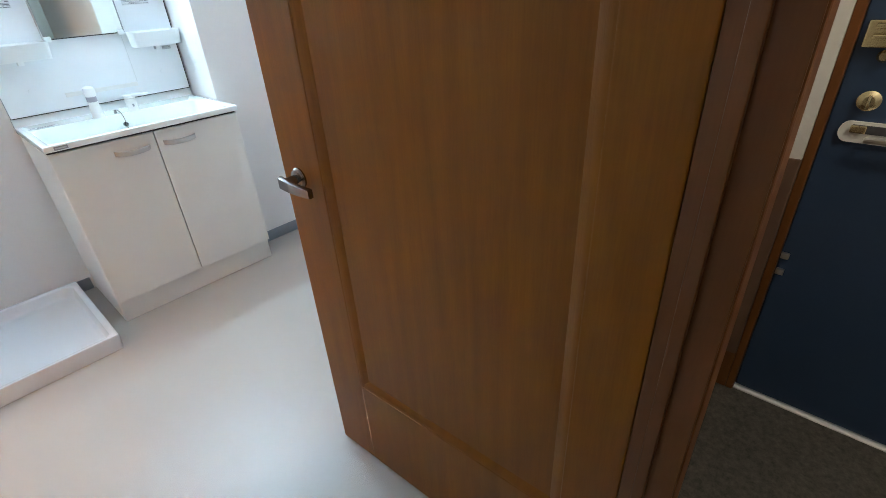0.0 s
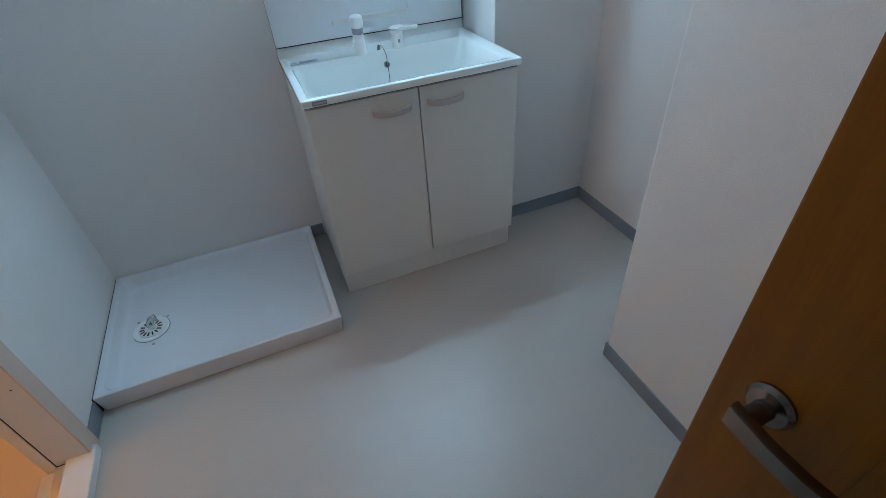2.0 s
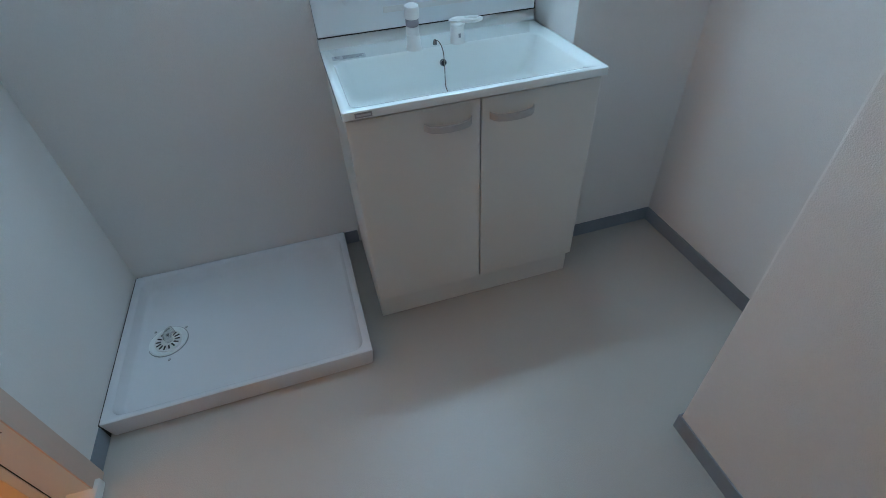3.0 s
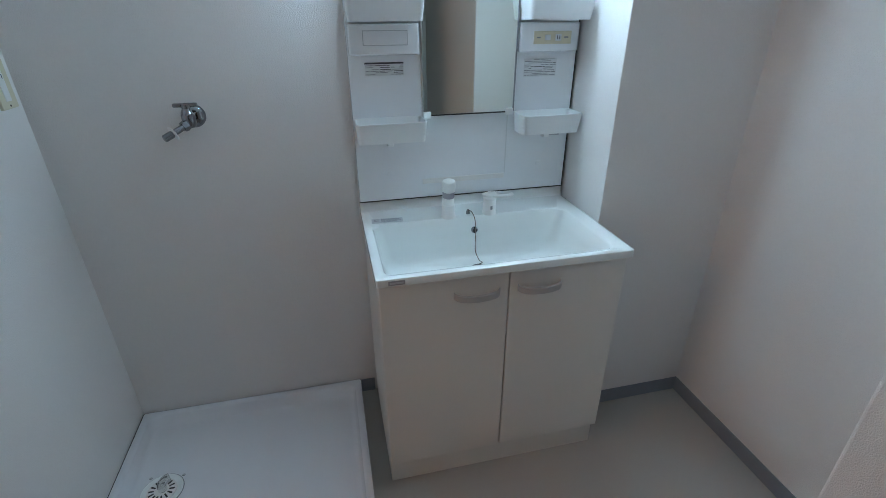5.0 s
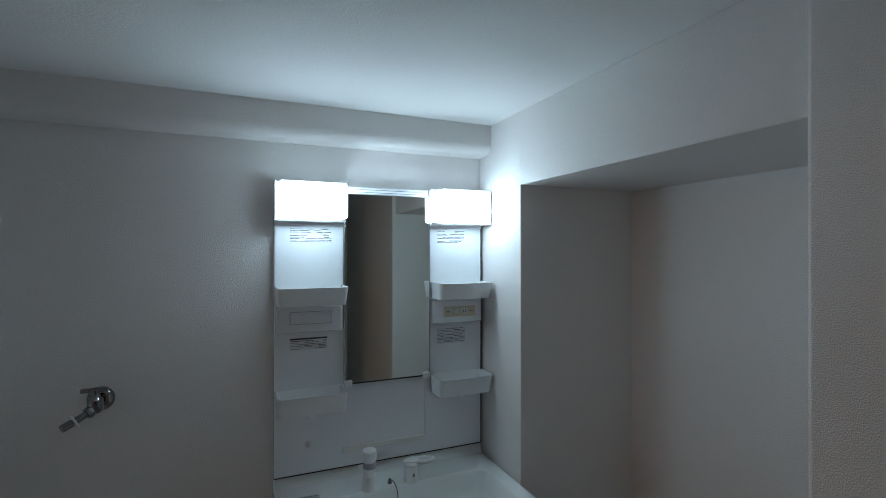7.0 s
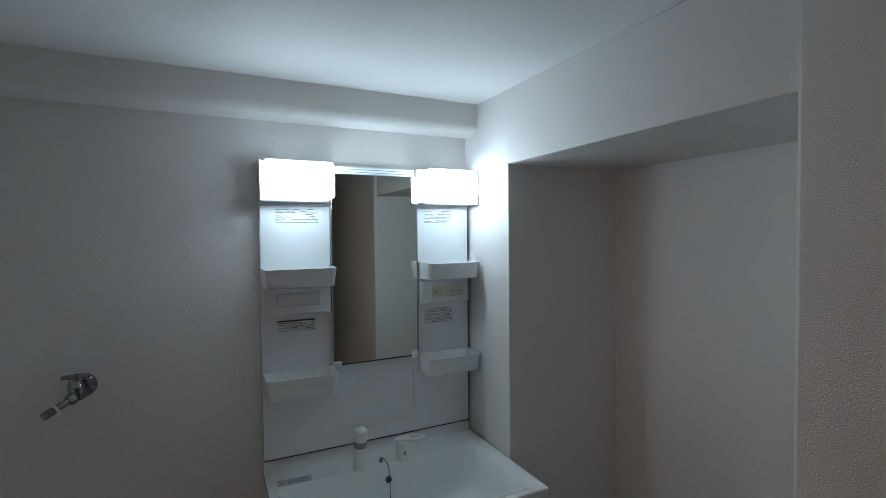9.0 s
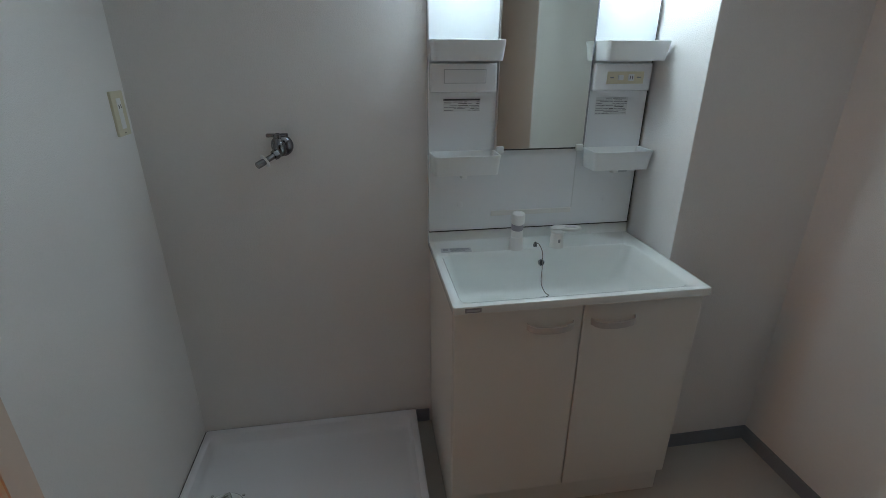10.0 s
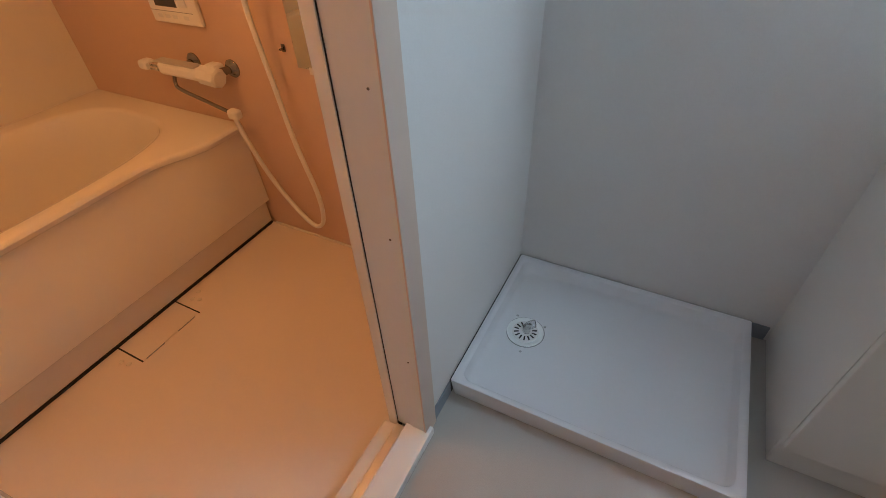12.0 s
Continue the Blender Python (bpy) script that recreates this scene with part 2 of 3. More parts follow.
structure("floor_hall", box(-1.6, 1.22, 1.55, 2.80, -0.12, -0.004), "hall_wood", "brown wooden hall floor", "floor")
structure("floor_entrance", box(1.22, 2.3, 1.55, 2.90, -0.15, HALL_Z), "granite", "dark speckled stone entrance floor", "floor")
structure("dado", box(2.146, 2.3, 2.841, 2.8995, 0.115, 0.7995, 0.003), "dado", "greyish brown dado panel beside the entrance door", "panel")
structure("dado_plinth", box(2.165, 2.3, 2.841, 2.8995, HALL_Z, 0.1145, 0.002), "wood_dark", "dark recessed plinth under the dado", "trim")
structure("dado_back", box(1.2365, 2.145, 2.888, 2.8995, HALL_Z, 0.80, 0.003), "dado", "greyish brown dado panel in the entrance recess", "panel")

# door frame of the washroom doorway
df = thing("door_frame", (1.18, 2.81, 0), "brown stained wooden frame round the washroom doorway", "door frame", kind="structure")
part("jamb", box(1.178, 1.206, 2.790, 2.8676, 0, 2.03, 0.0008), "wood_dark", df)
part("door_stop", box(1.167, 1.1785, 2.828, 2.846, 0, 2.0, 0.002), "wood_dark", df)
part("architrave", box(1.1805, 1.238, 2.787, 2.799, 0, 2.09, 0.004), "wood_dark", df)
part("jamb", box(0.335, 0.362, 2.768, 2.856, 0, 2.03, 0.004), "wood_dark", df)
part("architrave", box(0.29, 0.362, 2.752, 2.770, 0, 2.097, 0.005), "wood", df)
part("head", box(0.362, 1.178, 2.768, 2.856, 2.0, 2.03, 0.003), "wood_dark", df)
part("threshold_strip", box(0.362, 1.178, 2.77, 2.85, -0.002, 0.006, 0.002), "wood_dark", df)

# ---- washroom door, open ----
DW, DH = 0.827, 1.985
leaf_pose = pose(1.176, HINGE_Y, 0.01, 0, 0, 90 + 2.95)   # along local x from the hinge, face towards local +y


def leaf(x0, x1, y0, y1, z0, z1, bevel=0.0):
    return box(x0, x1, y0, y1, z0, z1, bevel, m=leaf_pose)


door = thing("door_1", (1.176, HINGE_Y, 0), "brown stained wooden door with one long panel, standing open", "door", kind="structure")
part("stile", leaf(0, 0.102, -0.036, 0, 0, DH, 0.003), "wood", door)
part("stile", leaf(DW - 0.138, DW, -0.036, 0, 0, DH, 0.003), "wood", door)
part("bottom_rail", leaf(0.102, DW - 0.138, -0.036, 0, 0, 0.30, 0.002), "wood", door)
part("top_rail", leaf(0.102, DW - 0.138, -0.036, 0, DH - 0.14, DH, 0.002), "wood", door)
part("panel", leaf(0.102, DW - 0.138, -0.028, -0.010, 0.30, DH - 0.14), "wood", door)
for prof, z0, z1 in (([(0.101, -0.012), (0.101, -0.0015), (0.107, -0.001), (0.114, -0.005), (0.124, -0.0085), (0.128, -0.012)], 0.30, DH - 0.14),
                     ([(DW - 0.137, -0.012), (DW - 0.137, -0.0015), (DW - 0.143, -0.001), (DW - 0.150, -0.005), (DW - 0.160, -0.0085), (DW - 0.164, -0.012)], 0.30, DH - 0.14)):
    part("moulding", loft([[(x, y, z) for x, y in prof] for z in (z0, z1)], m=leaf_pose), "wood", door)
for zc, d in ((0.299, 1), (DH - 0.139, -1)):
    prof = [(zc, -0.012), (zc, -0.0015), (zc + d * 0.006, -0.001), (zc + d * 0.013, -0.005), (zc + d * 0.023, -0.0085), (zc + d * 0.027, -0.012)]
    part("moulding", loft([[(x, y, z) for z, y in prof] for x in (0.114, DW - 0.150)], m=leaf_pose), "wood", door)
for z in (0.25, 1.72):
    hb = bmesh.new()
    put(hb, rod((0.0, 0.006, z), (0.0, 0.006, z + 0.09), 0.006), leaf_pose)
    part("hinge", hb, "steel", door, "dull metal hinge")
lever = bmesh.new()
LX, LZ = DW - 0.058, 0.892
put(lever, lathe([(0.0235, 0), (0.024, 0.004), (0.020, 0.009), (0.010, 0.011)], (LX, 0, LZ), (0, 1, 0)), leaf_pose)
put(lever, rod((LX, 0.006, LZ), (LX, 0.040, LZ), 0.0105), leaf_pose)
grip = loft([[(LX + 0.014 - s * 0.104, 0.040 + w * 0.006 + 0.006 * math.sin(3 * s), LZ + h * (0.012 - 0.003 * s) - 0.004 * s * s)
              for w, h in ((-1, -1), (-1, 1), (0, 1.15), (1, 1), (1, -1), (0, -1.15))] for s in (0, 0.15, 0.4, 0.7, 1.0)])
put(lever, grip, leaf_pose)
part("lever_handle", lever, "steel", door, "brushed nickel lever handle")
part("latch_plate", leaf(DW - 0.0005, DW + 0.0015, -0.03, -0.006, 0.80, 0.97, 0.0005), "steel", door, "metal latch plate")

# ---- entrance door ----
ent = thing("door_2", (2.2, 2.4, HALL_Z), "closed navy painted steel entrance door", "door", kind="structure")
part("leaf", box(2.188, 2.23, 1.92, 2.817, -0.035, 1.93, 0.004), "navy", ent)
part("frame", box(2.165, 2.26, 2.8175, 2.8405, HALL_Z, 1.97, 0.003), "wood_dark", ent)
part("frame", box(2.15, 2.26, 1.88, 1.918, HALL_Z, 1.97, 0.003), "wood_dark", ent)
part("frame", box(2.165, 2.26, 1.918, 2.817, 1.932, 1.97, 0.003), "wood_dark", ent)
# White colour on the sill paints the bright shine of its metal.
part("sill", box(2.176, 2.26, 1.918, 2.817, HALL_Z, HALL_Z + 0.006, 0.002), "white", ent, "metal sill coloured white for its shine")
plate = part("handle_plate", loft([[(x, 2.685 + dy, 0.880 + dz) for dy, dz in ((0.083 * (1 if math.cos(a) > 0 else -1) + 0.022 * math.cos(a), 0.026 * math.sin(a)) for a in [2 * math.pi * (k + 0.5) / 24 for k in range(24)])] for x in (2.188, 2.179)]), "white", ent, "bright rounded handle plate")
part("recess", box(2.1765, 2.1795, 2.60, 2.765, 0.878, 0.899, 0.001), "ink", plate, "dark handle recess")
part("thumb_piece", box(2.170, 2.178, 2.735, 2.768, 0.879, 0.898, 0.003), "brass", plate)
part("pull_handle", box(2.150, 2.162, 2.59, 2.735, 0.862, 0.878, 0.005), "alu", ent)
for y in (2.60, 2.725):
    part("handle_post", rod((2.179, y, 0.870), (2.156, y, 0.870), 0.006), "alu", ent)
turn = part("thumb_turn", lathe([(0.024, 0), (0.024, 0.006), (0.018, 0.010), (0.012, 0.013)], (2.188, 2.752, 0.956), (-1, 0, 0)), "brass", ent, "pale brass thumb turn")
part("grip", box(2.160, 2.178, 2.7485, 2.7555, 0.940, 0.972, 0.003), "brass", turn)
guard = part("door_guard", box(2.176, 2.188, 2.735, 2.805, 1.075, 1.135, 0.004), "brass", ent, "pale brass door guard")
part("guard_arm", box(2.158, 2.176, 2.70, 2.79, 1.096, 1.106, 0.003), "brass", guard)
part("guard_arm", box(2.158, 2.176, 2.70, 2.79, 1.118, 1.128, 0.003), "brass", guard)
part("guard_knob", lathe([(0.012, 0), (0.014, 0.010), (0.009, 0.018)], (2.188, 2.756, 1.058), (-1, 0, 0), 14), "brass", guard)
for z in (0.435, 0.49):
    part("strike", box(2.176, 2.19, 2.794, 2.815, z, z + 0.018, 0.002), "alu", ent)

# Unseen lamp, added to brighten the hall, the entrance and the open door.
hl = thing("hall_fill_lamp", (1.5, 2.05, 2.4), "unseen round lamp added to light the hall", "lamp")
part("base", lathe([(0.10, 0), (0.10, 0.02), (0.07, 0.03)], (1.5, 2.05, 2.4), (0, 0, -1)), "white", hl)
part("shade", lathe([(0.12, 0.0), (0.135, 0.02), (0.12, 0.06), (0.06, 0.08), (0.0, 0.083)], (1.5, 2.05, 2.379), (0, 0, -1)), "hall_glow", hl)

# ---- washing machine pan ----
PX0, PX1, PY0, PY1, PZ = 0.004, 0.818, 4.774, 5.416, 0.071
pan = thing("washing_machine_pan", (0.41, 5.10, 0), "white moulded plastic washing machine pan on the floor", "drip pan")
part("rim", loft([rr(PX0 + 0.004, PX1 - 0.004, PY0 + 0.004, PY1 - 0.001, 0.012, 0.0),
                  rr(PX0, PX1, PY0, PY1, 0.006, PZ - 0.004), rr(PX0 + 0.001, PX1 - 0.001, PY0 + 0.001, PY1 - 0.001, 0.006, PZ - 0.001),
                  rr(PX0 + 0.004, PX1 - 0.004, PY0 + 0.004, PY1 - 0.004, 0.006, PZ),
                  rr(PX0 + 0.020, PX1 - 0.020, PY0 + 0.018, PY1 - 0.018, 0.030, PZ - 0.001),
                  rr(PX0 + 0.025, PX1 - 0.025, PY0 + 0.023, PY1 - 0.023, 0.032, PZ - 0.006)], None, True, False), "pan", pan)
part("tray_floor", loft([rr(PX0 + 0.025, PX1 - 0.025, PY0 + 0.023, PY1 - 0.023, 0.032, PZ - 0.006),
                         rr(PX0 + 0.035, PX1 - 0.035, PY0 + 0.032, PY1 - 0.036, 0.045, 0.030),
                         rr(PX0 + 0.040, PX1 - 0.040, PY0 + 0.037, PY1 - 0.042, 0.046, 0.024),
                         rr(PX0 + 0.056, PX1 - 0.056, PY0 + 0.050, PY1 - 0.058, 0.05, 0.0205),
                         rr(0.12, 0.18, 5.07, 5.13, 0.03, 0.017)], None, False, True), "pan", pan)
# Dark strips fill the gap to the walls; their colour paints its shade.
part("wall_gap_shade", box(0.0005, PX0, PY0 + 0.002, PY1, 0.0, PZ - 0.004), "dark", pan, "dark strip coloured as the shade in the gap along the wall")
part("wall_gap_shade", box(PX0, PX1, PY1, WALL - 0.0005, 0.0, PZ - 0.004), "dark", pan, "dark strip coloured as the shade in the gap along the wall")
DX, DY, DZ = 0.139, 5.090, 0.0185
drain = thing("drain_trap", (DX, DY, DZ), "clear plastic drain trap with slotted grate set in the pan", "drain")
part("flange", lathe([(0.064, 0.0), (0.064, 0.003), (0.060, 0.005), (0.050, 0.002), (0.046, 0.001)], (DX, DY, DZ), seg=36), "tray", drain)
# Grey ring paints the thin shadow at the flange's outer edge.
part("rim_shadow", lathe([(0.0668, 0.0), (0.0668, 0.0012), (0.0645, 0.0014)], (DX, DY, DZ - 0.0004), seg=36), "grey", drain, "thin grey ring coloured as the shadow round the flange")
part("grate", lathe([(0.046, 0.0), (0.045, 0.004), (0.0, 0.007)], (DX, DY, DZ + 0.001), seg=36), "white", drain)
for i in range(14):
    a = radians(i * 360 / 14)
    sb = box(0.023, 0.040, -0.0026, 0.0026, 0.0045, 0.0075, 0.0008, m=Matrix.Translation((DX, DY, DZ)) @ pose(0, 0, 0, 0, 0, math.degrees(a)))
    part("slot", sb, "dark", drain)
part("elbow", tube([(DX + 0.004, DY, DZ + 0.006), (DX + 0.004, DY + 0.003, DZ + 0.026), (DX + 0.014, DY + 0.012, DZ + 0.036), (DX + 0.026, DY + 0.020, DZ + 0.036)], 0.014), "clear", drain, "clear plastic hose elbow")
for dx, dy in ((0.012, -0.085), (-0.05, 0.06), (0.055, 0.05)):
    part("screw", lathe([(0.005, 0), (0.004, 0.002), (0.0, 0.003)], (DX + dx, DY + dy, DZ + 0.0008), seg=12), "clear", drain)

# ---- washstand ----
VX0, VX1, VF = 0.877, 1.621, 4.918
wash = thing("washstand", (1.25, 5.18, 0), "ivory washstand cabinet with two doors and a white basin top", "washstand")
for x in (VX0 + 0.006, VX1 - 0.024):
    sp = box(x, x + 0.018, 4.958, WALL - 0.002, 0.1045, 0.776, 0.001)
    box(x + 0.001, x + 0.017, 4.981, WALL - 0.002, 0.0, 0.1045, 0, sp)
    part("side_panel", sp, "melamine", wash)
part("bottom_panel", box(VX0 + 0.024, VX1 - 0.024, 4.99, WALL - 0.013, 0.105, 0.13), "melamine", wash)
part("back_panel", box(VX0 + 0.024, VX1 - 0.024, WALL - 0.012, WALL - 0.004, 0.13, 0.776), "melamine", wash)
part("toe_kick", box(VX0 + 0.0068, VX1 - 0.0068, 4.964, 4.9805, 0.0, 0.104, 0.002), "melamine", wash)
# Dark strip that paints the shade in the gap below the basin top.
part("shadow_rail", box(VX0 + 0.008, VX1 - 0.008, 4.944, 4.957, 0.7805, 0.792), "dark", wash, "dark strip coloured as the shade in the gap under the basin top")
MID = 1.2505
for x0, x1, h0, h1 in ((VX0 + 0.007, MID - 0.0015, 1.088, 1.222), (MID + 0.0015, VX1 - 0.007, 1.276, 1.408)):
    d = part("door", box(x0, x1, 4.938, 4.957, 0.110, 0.780, 0.0025), "melamine", wash)
    hz = 0.727
    hd = loft([[(h0 + (h1 - h0) * s, 4.938 - off + dy, hz + dz - 0.005 * 4 * s * (1 - s)) for dy, dz in ((0, 0.011), (-0.006, 0.009), (-0.008, 0), (-0.006, -0.009), (0, -0.011), (0.003, 0))]
               for s, off in ((0, -0.001), (0.04, 0.010), (0.12, 0.018), (0.3, 0.022), (0.5, 0.023), (0.7, 0.022), (0.88, 0.018), (0.96, 0.010), (1, -0.001))])
    part("handle", hd, "handle", d, "grey bow handle")
BZ = 0.815
top = part("basin", loft([rr(VX0, VX1, VF, WALL - 0.001, 0.006, 0.792), rr(VX0, VX1, VF, WALL - 0.001, 0.008, BZ - 0.005),
                          rr(VX0 + 0.001, VX1 - 0.001, VF + 0.001, WALL - 0.001, 0.008, BZ - 0.002), rr(VX0 + 0.005, VX1 - 0.005, VF + 0.005, WALL - 0.001, 0.008, BZ),
                          rr(VX0 + 0.012, VX1 - 0.012, VF + 0.014, WALL - 0.030, 0.012, BZ),
                          rr(VX0 + 0.024, VX1 - 0.046, VF + 0.024, WALL - 0.140, 0.028, BZ - 0.002),
                          rr(VX0 + 0.029, VX1 - 0.052, VF + 0.029, WALL - 0.145, 0.030, BZ - 0.008),
                          rr(VX0 + 0.036, VX1 - 0.062, VF + 0.038, WALL - 0.148, 0.036, BZ - 0.06),
                          rr(VX0 + 0.046, VX1 - 0.074, VF + 0.055, WALL - 0.153, 0.042, BZ - 0.118),
                          rr(VX0 + 0.058, VX1 - 0.088, VF + 0.075, WALL - 0.160, 0.045, BZ - 0.138),
                          rr(VX0 + 0.080, VX1 - 0.110, VF + 0.100, WALL - 0.175, 0.045, BZ - 0.148),
                          rr(1.212, 1.272, 5.155, 5.215, 0.029, BZ - 0.158)], None, False, True), "basin", wash, "white basin top with a wide square bowl")
part("upstand", loft([rr(VX0, VX1, WALL - 0.034, WALL - 0.001, 0.005, BZ - 0.002), rr(VX0, VX1, WALL - 0.026, WALL - 0.001, 0.005, BZ + 0.010),
                      rr(VX0, VX1, WALL - 0.022, WALL - 0.001, 0.005, BZ + 0.030), rr(VX0 + 0.002, VX1 - 0.002, WALL - 0.019, WALL - 0.002, 0.004, BZ + 0.034)]), "basin", top)
part("bowl_drain", lathe([(0.031, 0), (0.031, 0.003), (0.022, 0.001)], (1.242, 5.185, BZ - 0.157)), "chrome", top, "chrome drain ring")
part("plug", lathe([(0.020, 0), (0.021, 0.008), (0.013, 0.012), (0.004, 0.013), (0.004, 0.020)], (1.242, 5.180, BZ - 0.155)), "black", top, "black rubber plug")
part("overflow", lathe([(0.011, -0.004), (0.011, 0.004), (0.006, 0.005)], (1.247, 5.270, 0.764), (0, -1, 0.05)), "chrome", top, "chrome overflow ring")
part("overflow_hole", lathe([(0.0075, 0), (0.0075, 0.0062)], (1.247, 5.270, 0.764), (0, -1, 0.05)), "black", top)
part("chain_anchor", lathe([(0.007, 0), (0.007, 0.006), (0.003, 0.016)], (1.231, 5.297, BZ - 0.001), seg=12), "chrome", top)
chain = [(1.231, 5.297, BZ + 0.013), (1.238, 5.275, BZ + 0.012), (1.246, 5.262, BZ - 0.012), (1.248, 5.258, BZ - 0.06), (1.247, 5.252, BZ - 0.12), (1.252, 5.225, BZ - 0.143), (1.256, 5.20, BZ - 0.141), (1.243, 5.181, BZ - 0.134)]
part("plug_chain", tube(chain, 0.0016, seg=6), "steel", top, "thin bead chain")
badge = part("badge", box(0.909, 0.953, VF - 0.0015, VF + 0.002, 0.7955, 0.8085, 0.001), "grey", top, "small dark oblong badge")
part("badge_bar", box(0.913, 0.949, VF - 0.0022, VF - 0.0014, 0.7995, 0.8045), "pale", badge)

# care label lying on the back ledge
lab = thing("care_label", (0.96, 5.30, BZ), "small grey printed care sticker on the basin ledge", "sticker")
lm = Matrix.Translation((0.957, 5.303, BZ - 0.0008)) @ pose(0, 0, 0, 0, 0, -3)
part("sheet", box(-0.051, 0.051, -0.017, 0.017, 0, 0.0010, m=lm), "pale", lab)
for k, (x0, x1, y) in enumerate(((-0.044, -0.028, 0.008), (-0.044, -0.028, -0.002), (-0.02, 0.046, 0.010), (-0.02, 0.040, 0.003), (-0.02, 0.046, -0.004), (-0.02, 0.030, -0.011))):
    part("print_line", box(x0, x1, y - 0.0018, y + 0.0018, 0.0010, 0.0014, m=lm), "grey", lab)

# faucet and lever on the ledge
fau = thing("faucet", (1.16, 5.29, BZ), "white pull-out washbasin faucet with a grey collar", "faucet")
part("base", lathe([(0.025, 0), (0.025, 0.005), (0.0225, 0.010), (0.0215, 0.045)], (1.161, 5.292, BZ - 0.003)), "white", fau)
part("neck", tube([(1.161, 5.292, BZ + 0.036), (1.161, 5.292, BZ + 0.050), (1.161, 5.291, BZ + 0.066)], 0.0195, seg=20), "white", fau)
part("collar", rod((1.161, 5.291, BZ + 0.064), (1.161, 5.289, BZ + 0.090), 0.0200, seg=20), "collar", fau, "mauve grey collar")
head = bmesh.new()
lathe([(0.0205, 0), (0.0222, 0.006), (0.0225, 0.026), (0.0205, 0.035), (0.012, 0.040), (0.0, 0.041)], (1.161, 5.289, BZ + 0.089), (0, -0.12, 1), 24, head)
part("spray_head", head, "white", fau)
mix = thing("mixer_lever", (1.304, 5.29, BZ), "white single lever tap with a looped handle", "tap")
part("body", lathe([(0.024, 0), (0.024, 0.005), (0.0225, 0.009), (0.0215, 0.046), (0.020, 0.050)], (1.304, 5.290, BZ - 0.003)), "white", mix)
part("cap", lathe([(0.0225, 0), (0.0235, 0.007), (0.018, 0.014), (0.0, 0.018)], (1.304, 5.290, BZ + 0.048)), "white", mix)
part("tip", loft([[(x, 5.289 + w * dy, BZ + 0.066 + h * dz) for dy, dz in ((-1, 0), (-0.6, 0.8), (0.6, 0.8), (1, 0), (0.6, -0.8), (-0.6, -0.8))] for x, w, h in ((1.277, 0.004, 0.003), (1.288, 0.013, 0.006), (1.305, 0.018, 0.008), (1.325, 0.016, 0.006))]), "white", mix)
part("loop", tube([(1.298, 5.284, BZ + 0.064), (1.334, 5.268, BZ + 0.064), (1.358, 5.267, BZ + 0.063), (1.378, 5.279, BZ + 0.062), (1.360, 5.293, BZ + 0.063), (1.334, 5.297, BZ + 0.064), (1.300, 5.294, BZ + 0.065)], 0.0062), "white", mix)
part("mark", box(1.3005, 1.3075, 5.2672, 5.2692, BZ + 0.018, BZ + 0.030), "grey", mix, "small grey hot and cold mark")

# ---- mirror unit ----
PF = 5.392       # front of the back board
unit = thing("mirror_unit", (1.25, 5.41, 0.85), "white mirror unit with two lit lamps, trays and a centre mirror", "mirror cabinet")
part("back_board", box(0.879, 1.616, PF, WALL - 0.001, 0.852, 1.655, 0.002), "board", unit)
part("head_rail", box(1.096, 1.398, PF - 0.012, WALL - 0.001, 1.765, 1.790, 0.004), "board", unit)
for z in (1.772, 1.781):
    part("rail_groove", box(1.098, 1.396, PF - 0.0128, PF - 0.0115, z - 0.001, z + 0.001), "grey", unit)
mb = part("mirror", box(1.100, 1.401, PF - 0.016, WALL - 0.001, 1.133, 1.764, 0.001), "mirror", unit, "clear mirror glass")
part("edge_strip", box(1.097, 1.0999, PF - 0.017, PF + 0.001, 1.133, 1.764), "alu", mb)
part("edge_strip", box(1.4012, 1.4045, PF - 0.018, PF + 0.001, 1.133, 1.764), "grey", mb, "dark edge strip")
for x in (1.112, 1.389):
    part("clip", box(x - 0.013, x + 0.013, PF - 0.022, PF, 1.122, 1.143, 0.003), "tray", mb)
part("mirror_foot", box(1.100, 1.401, PF - 0.0165, PF, 1.129, 1.1325), "dark", mb)
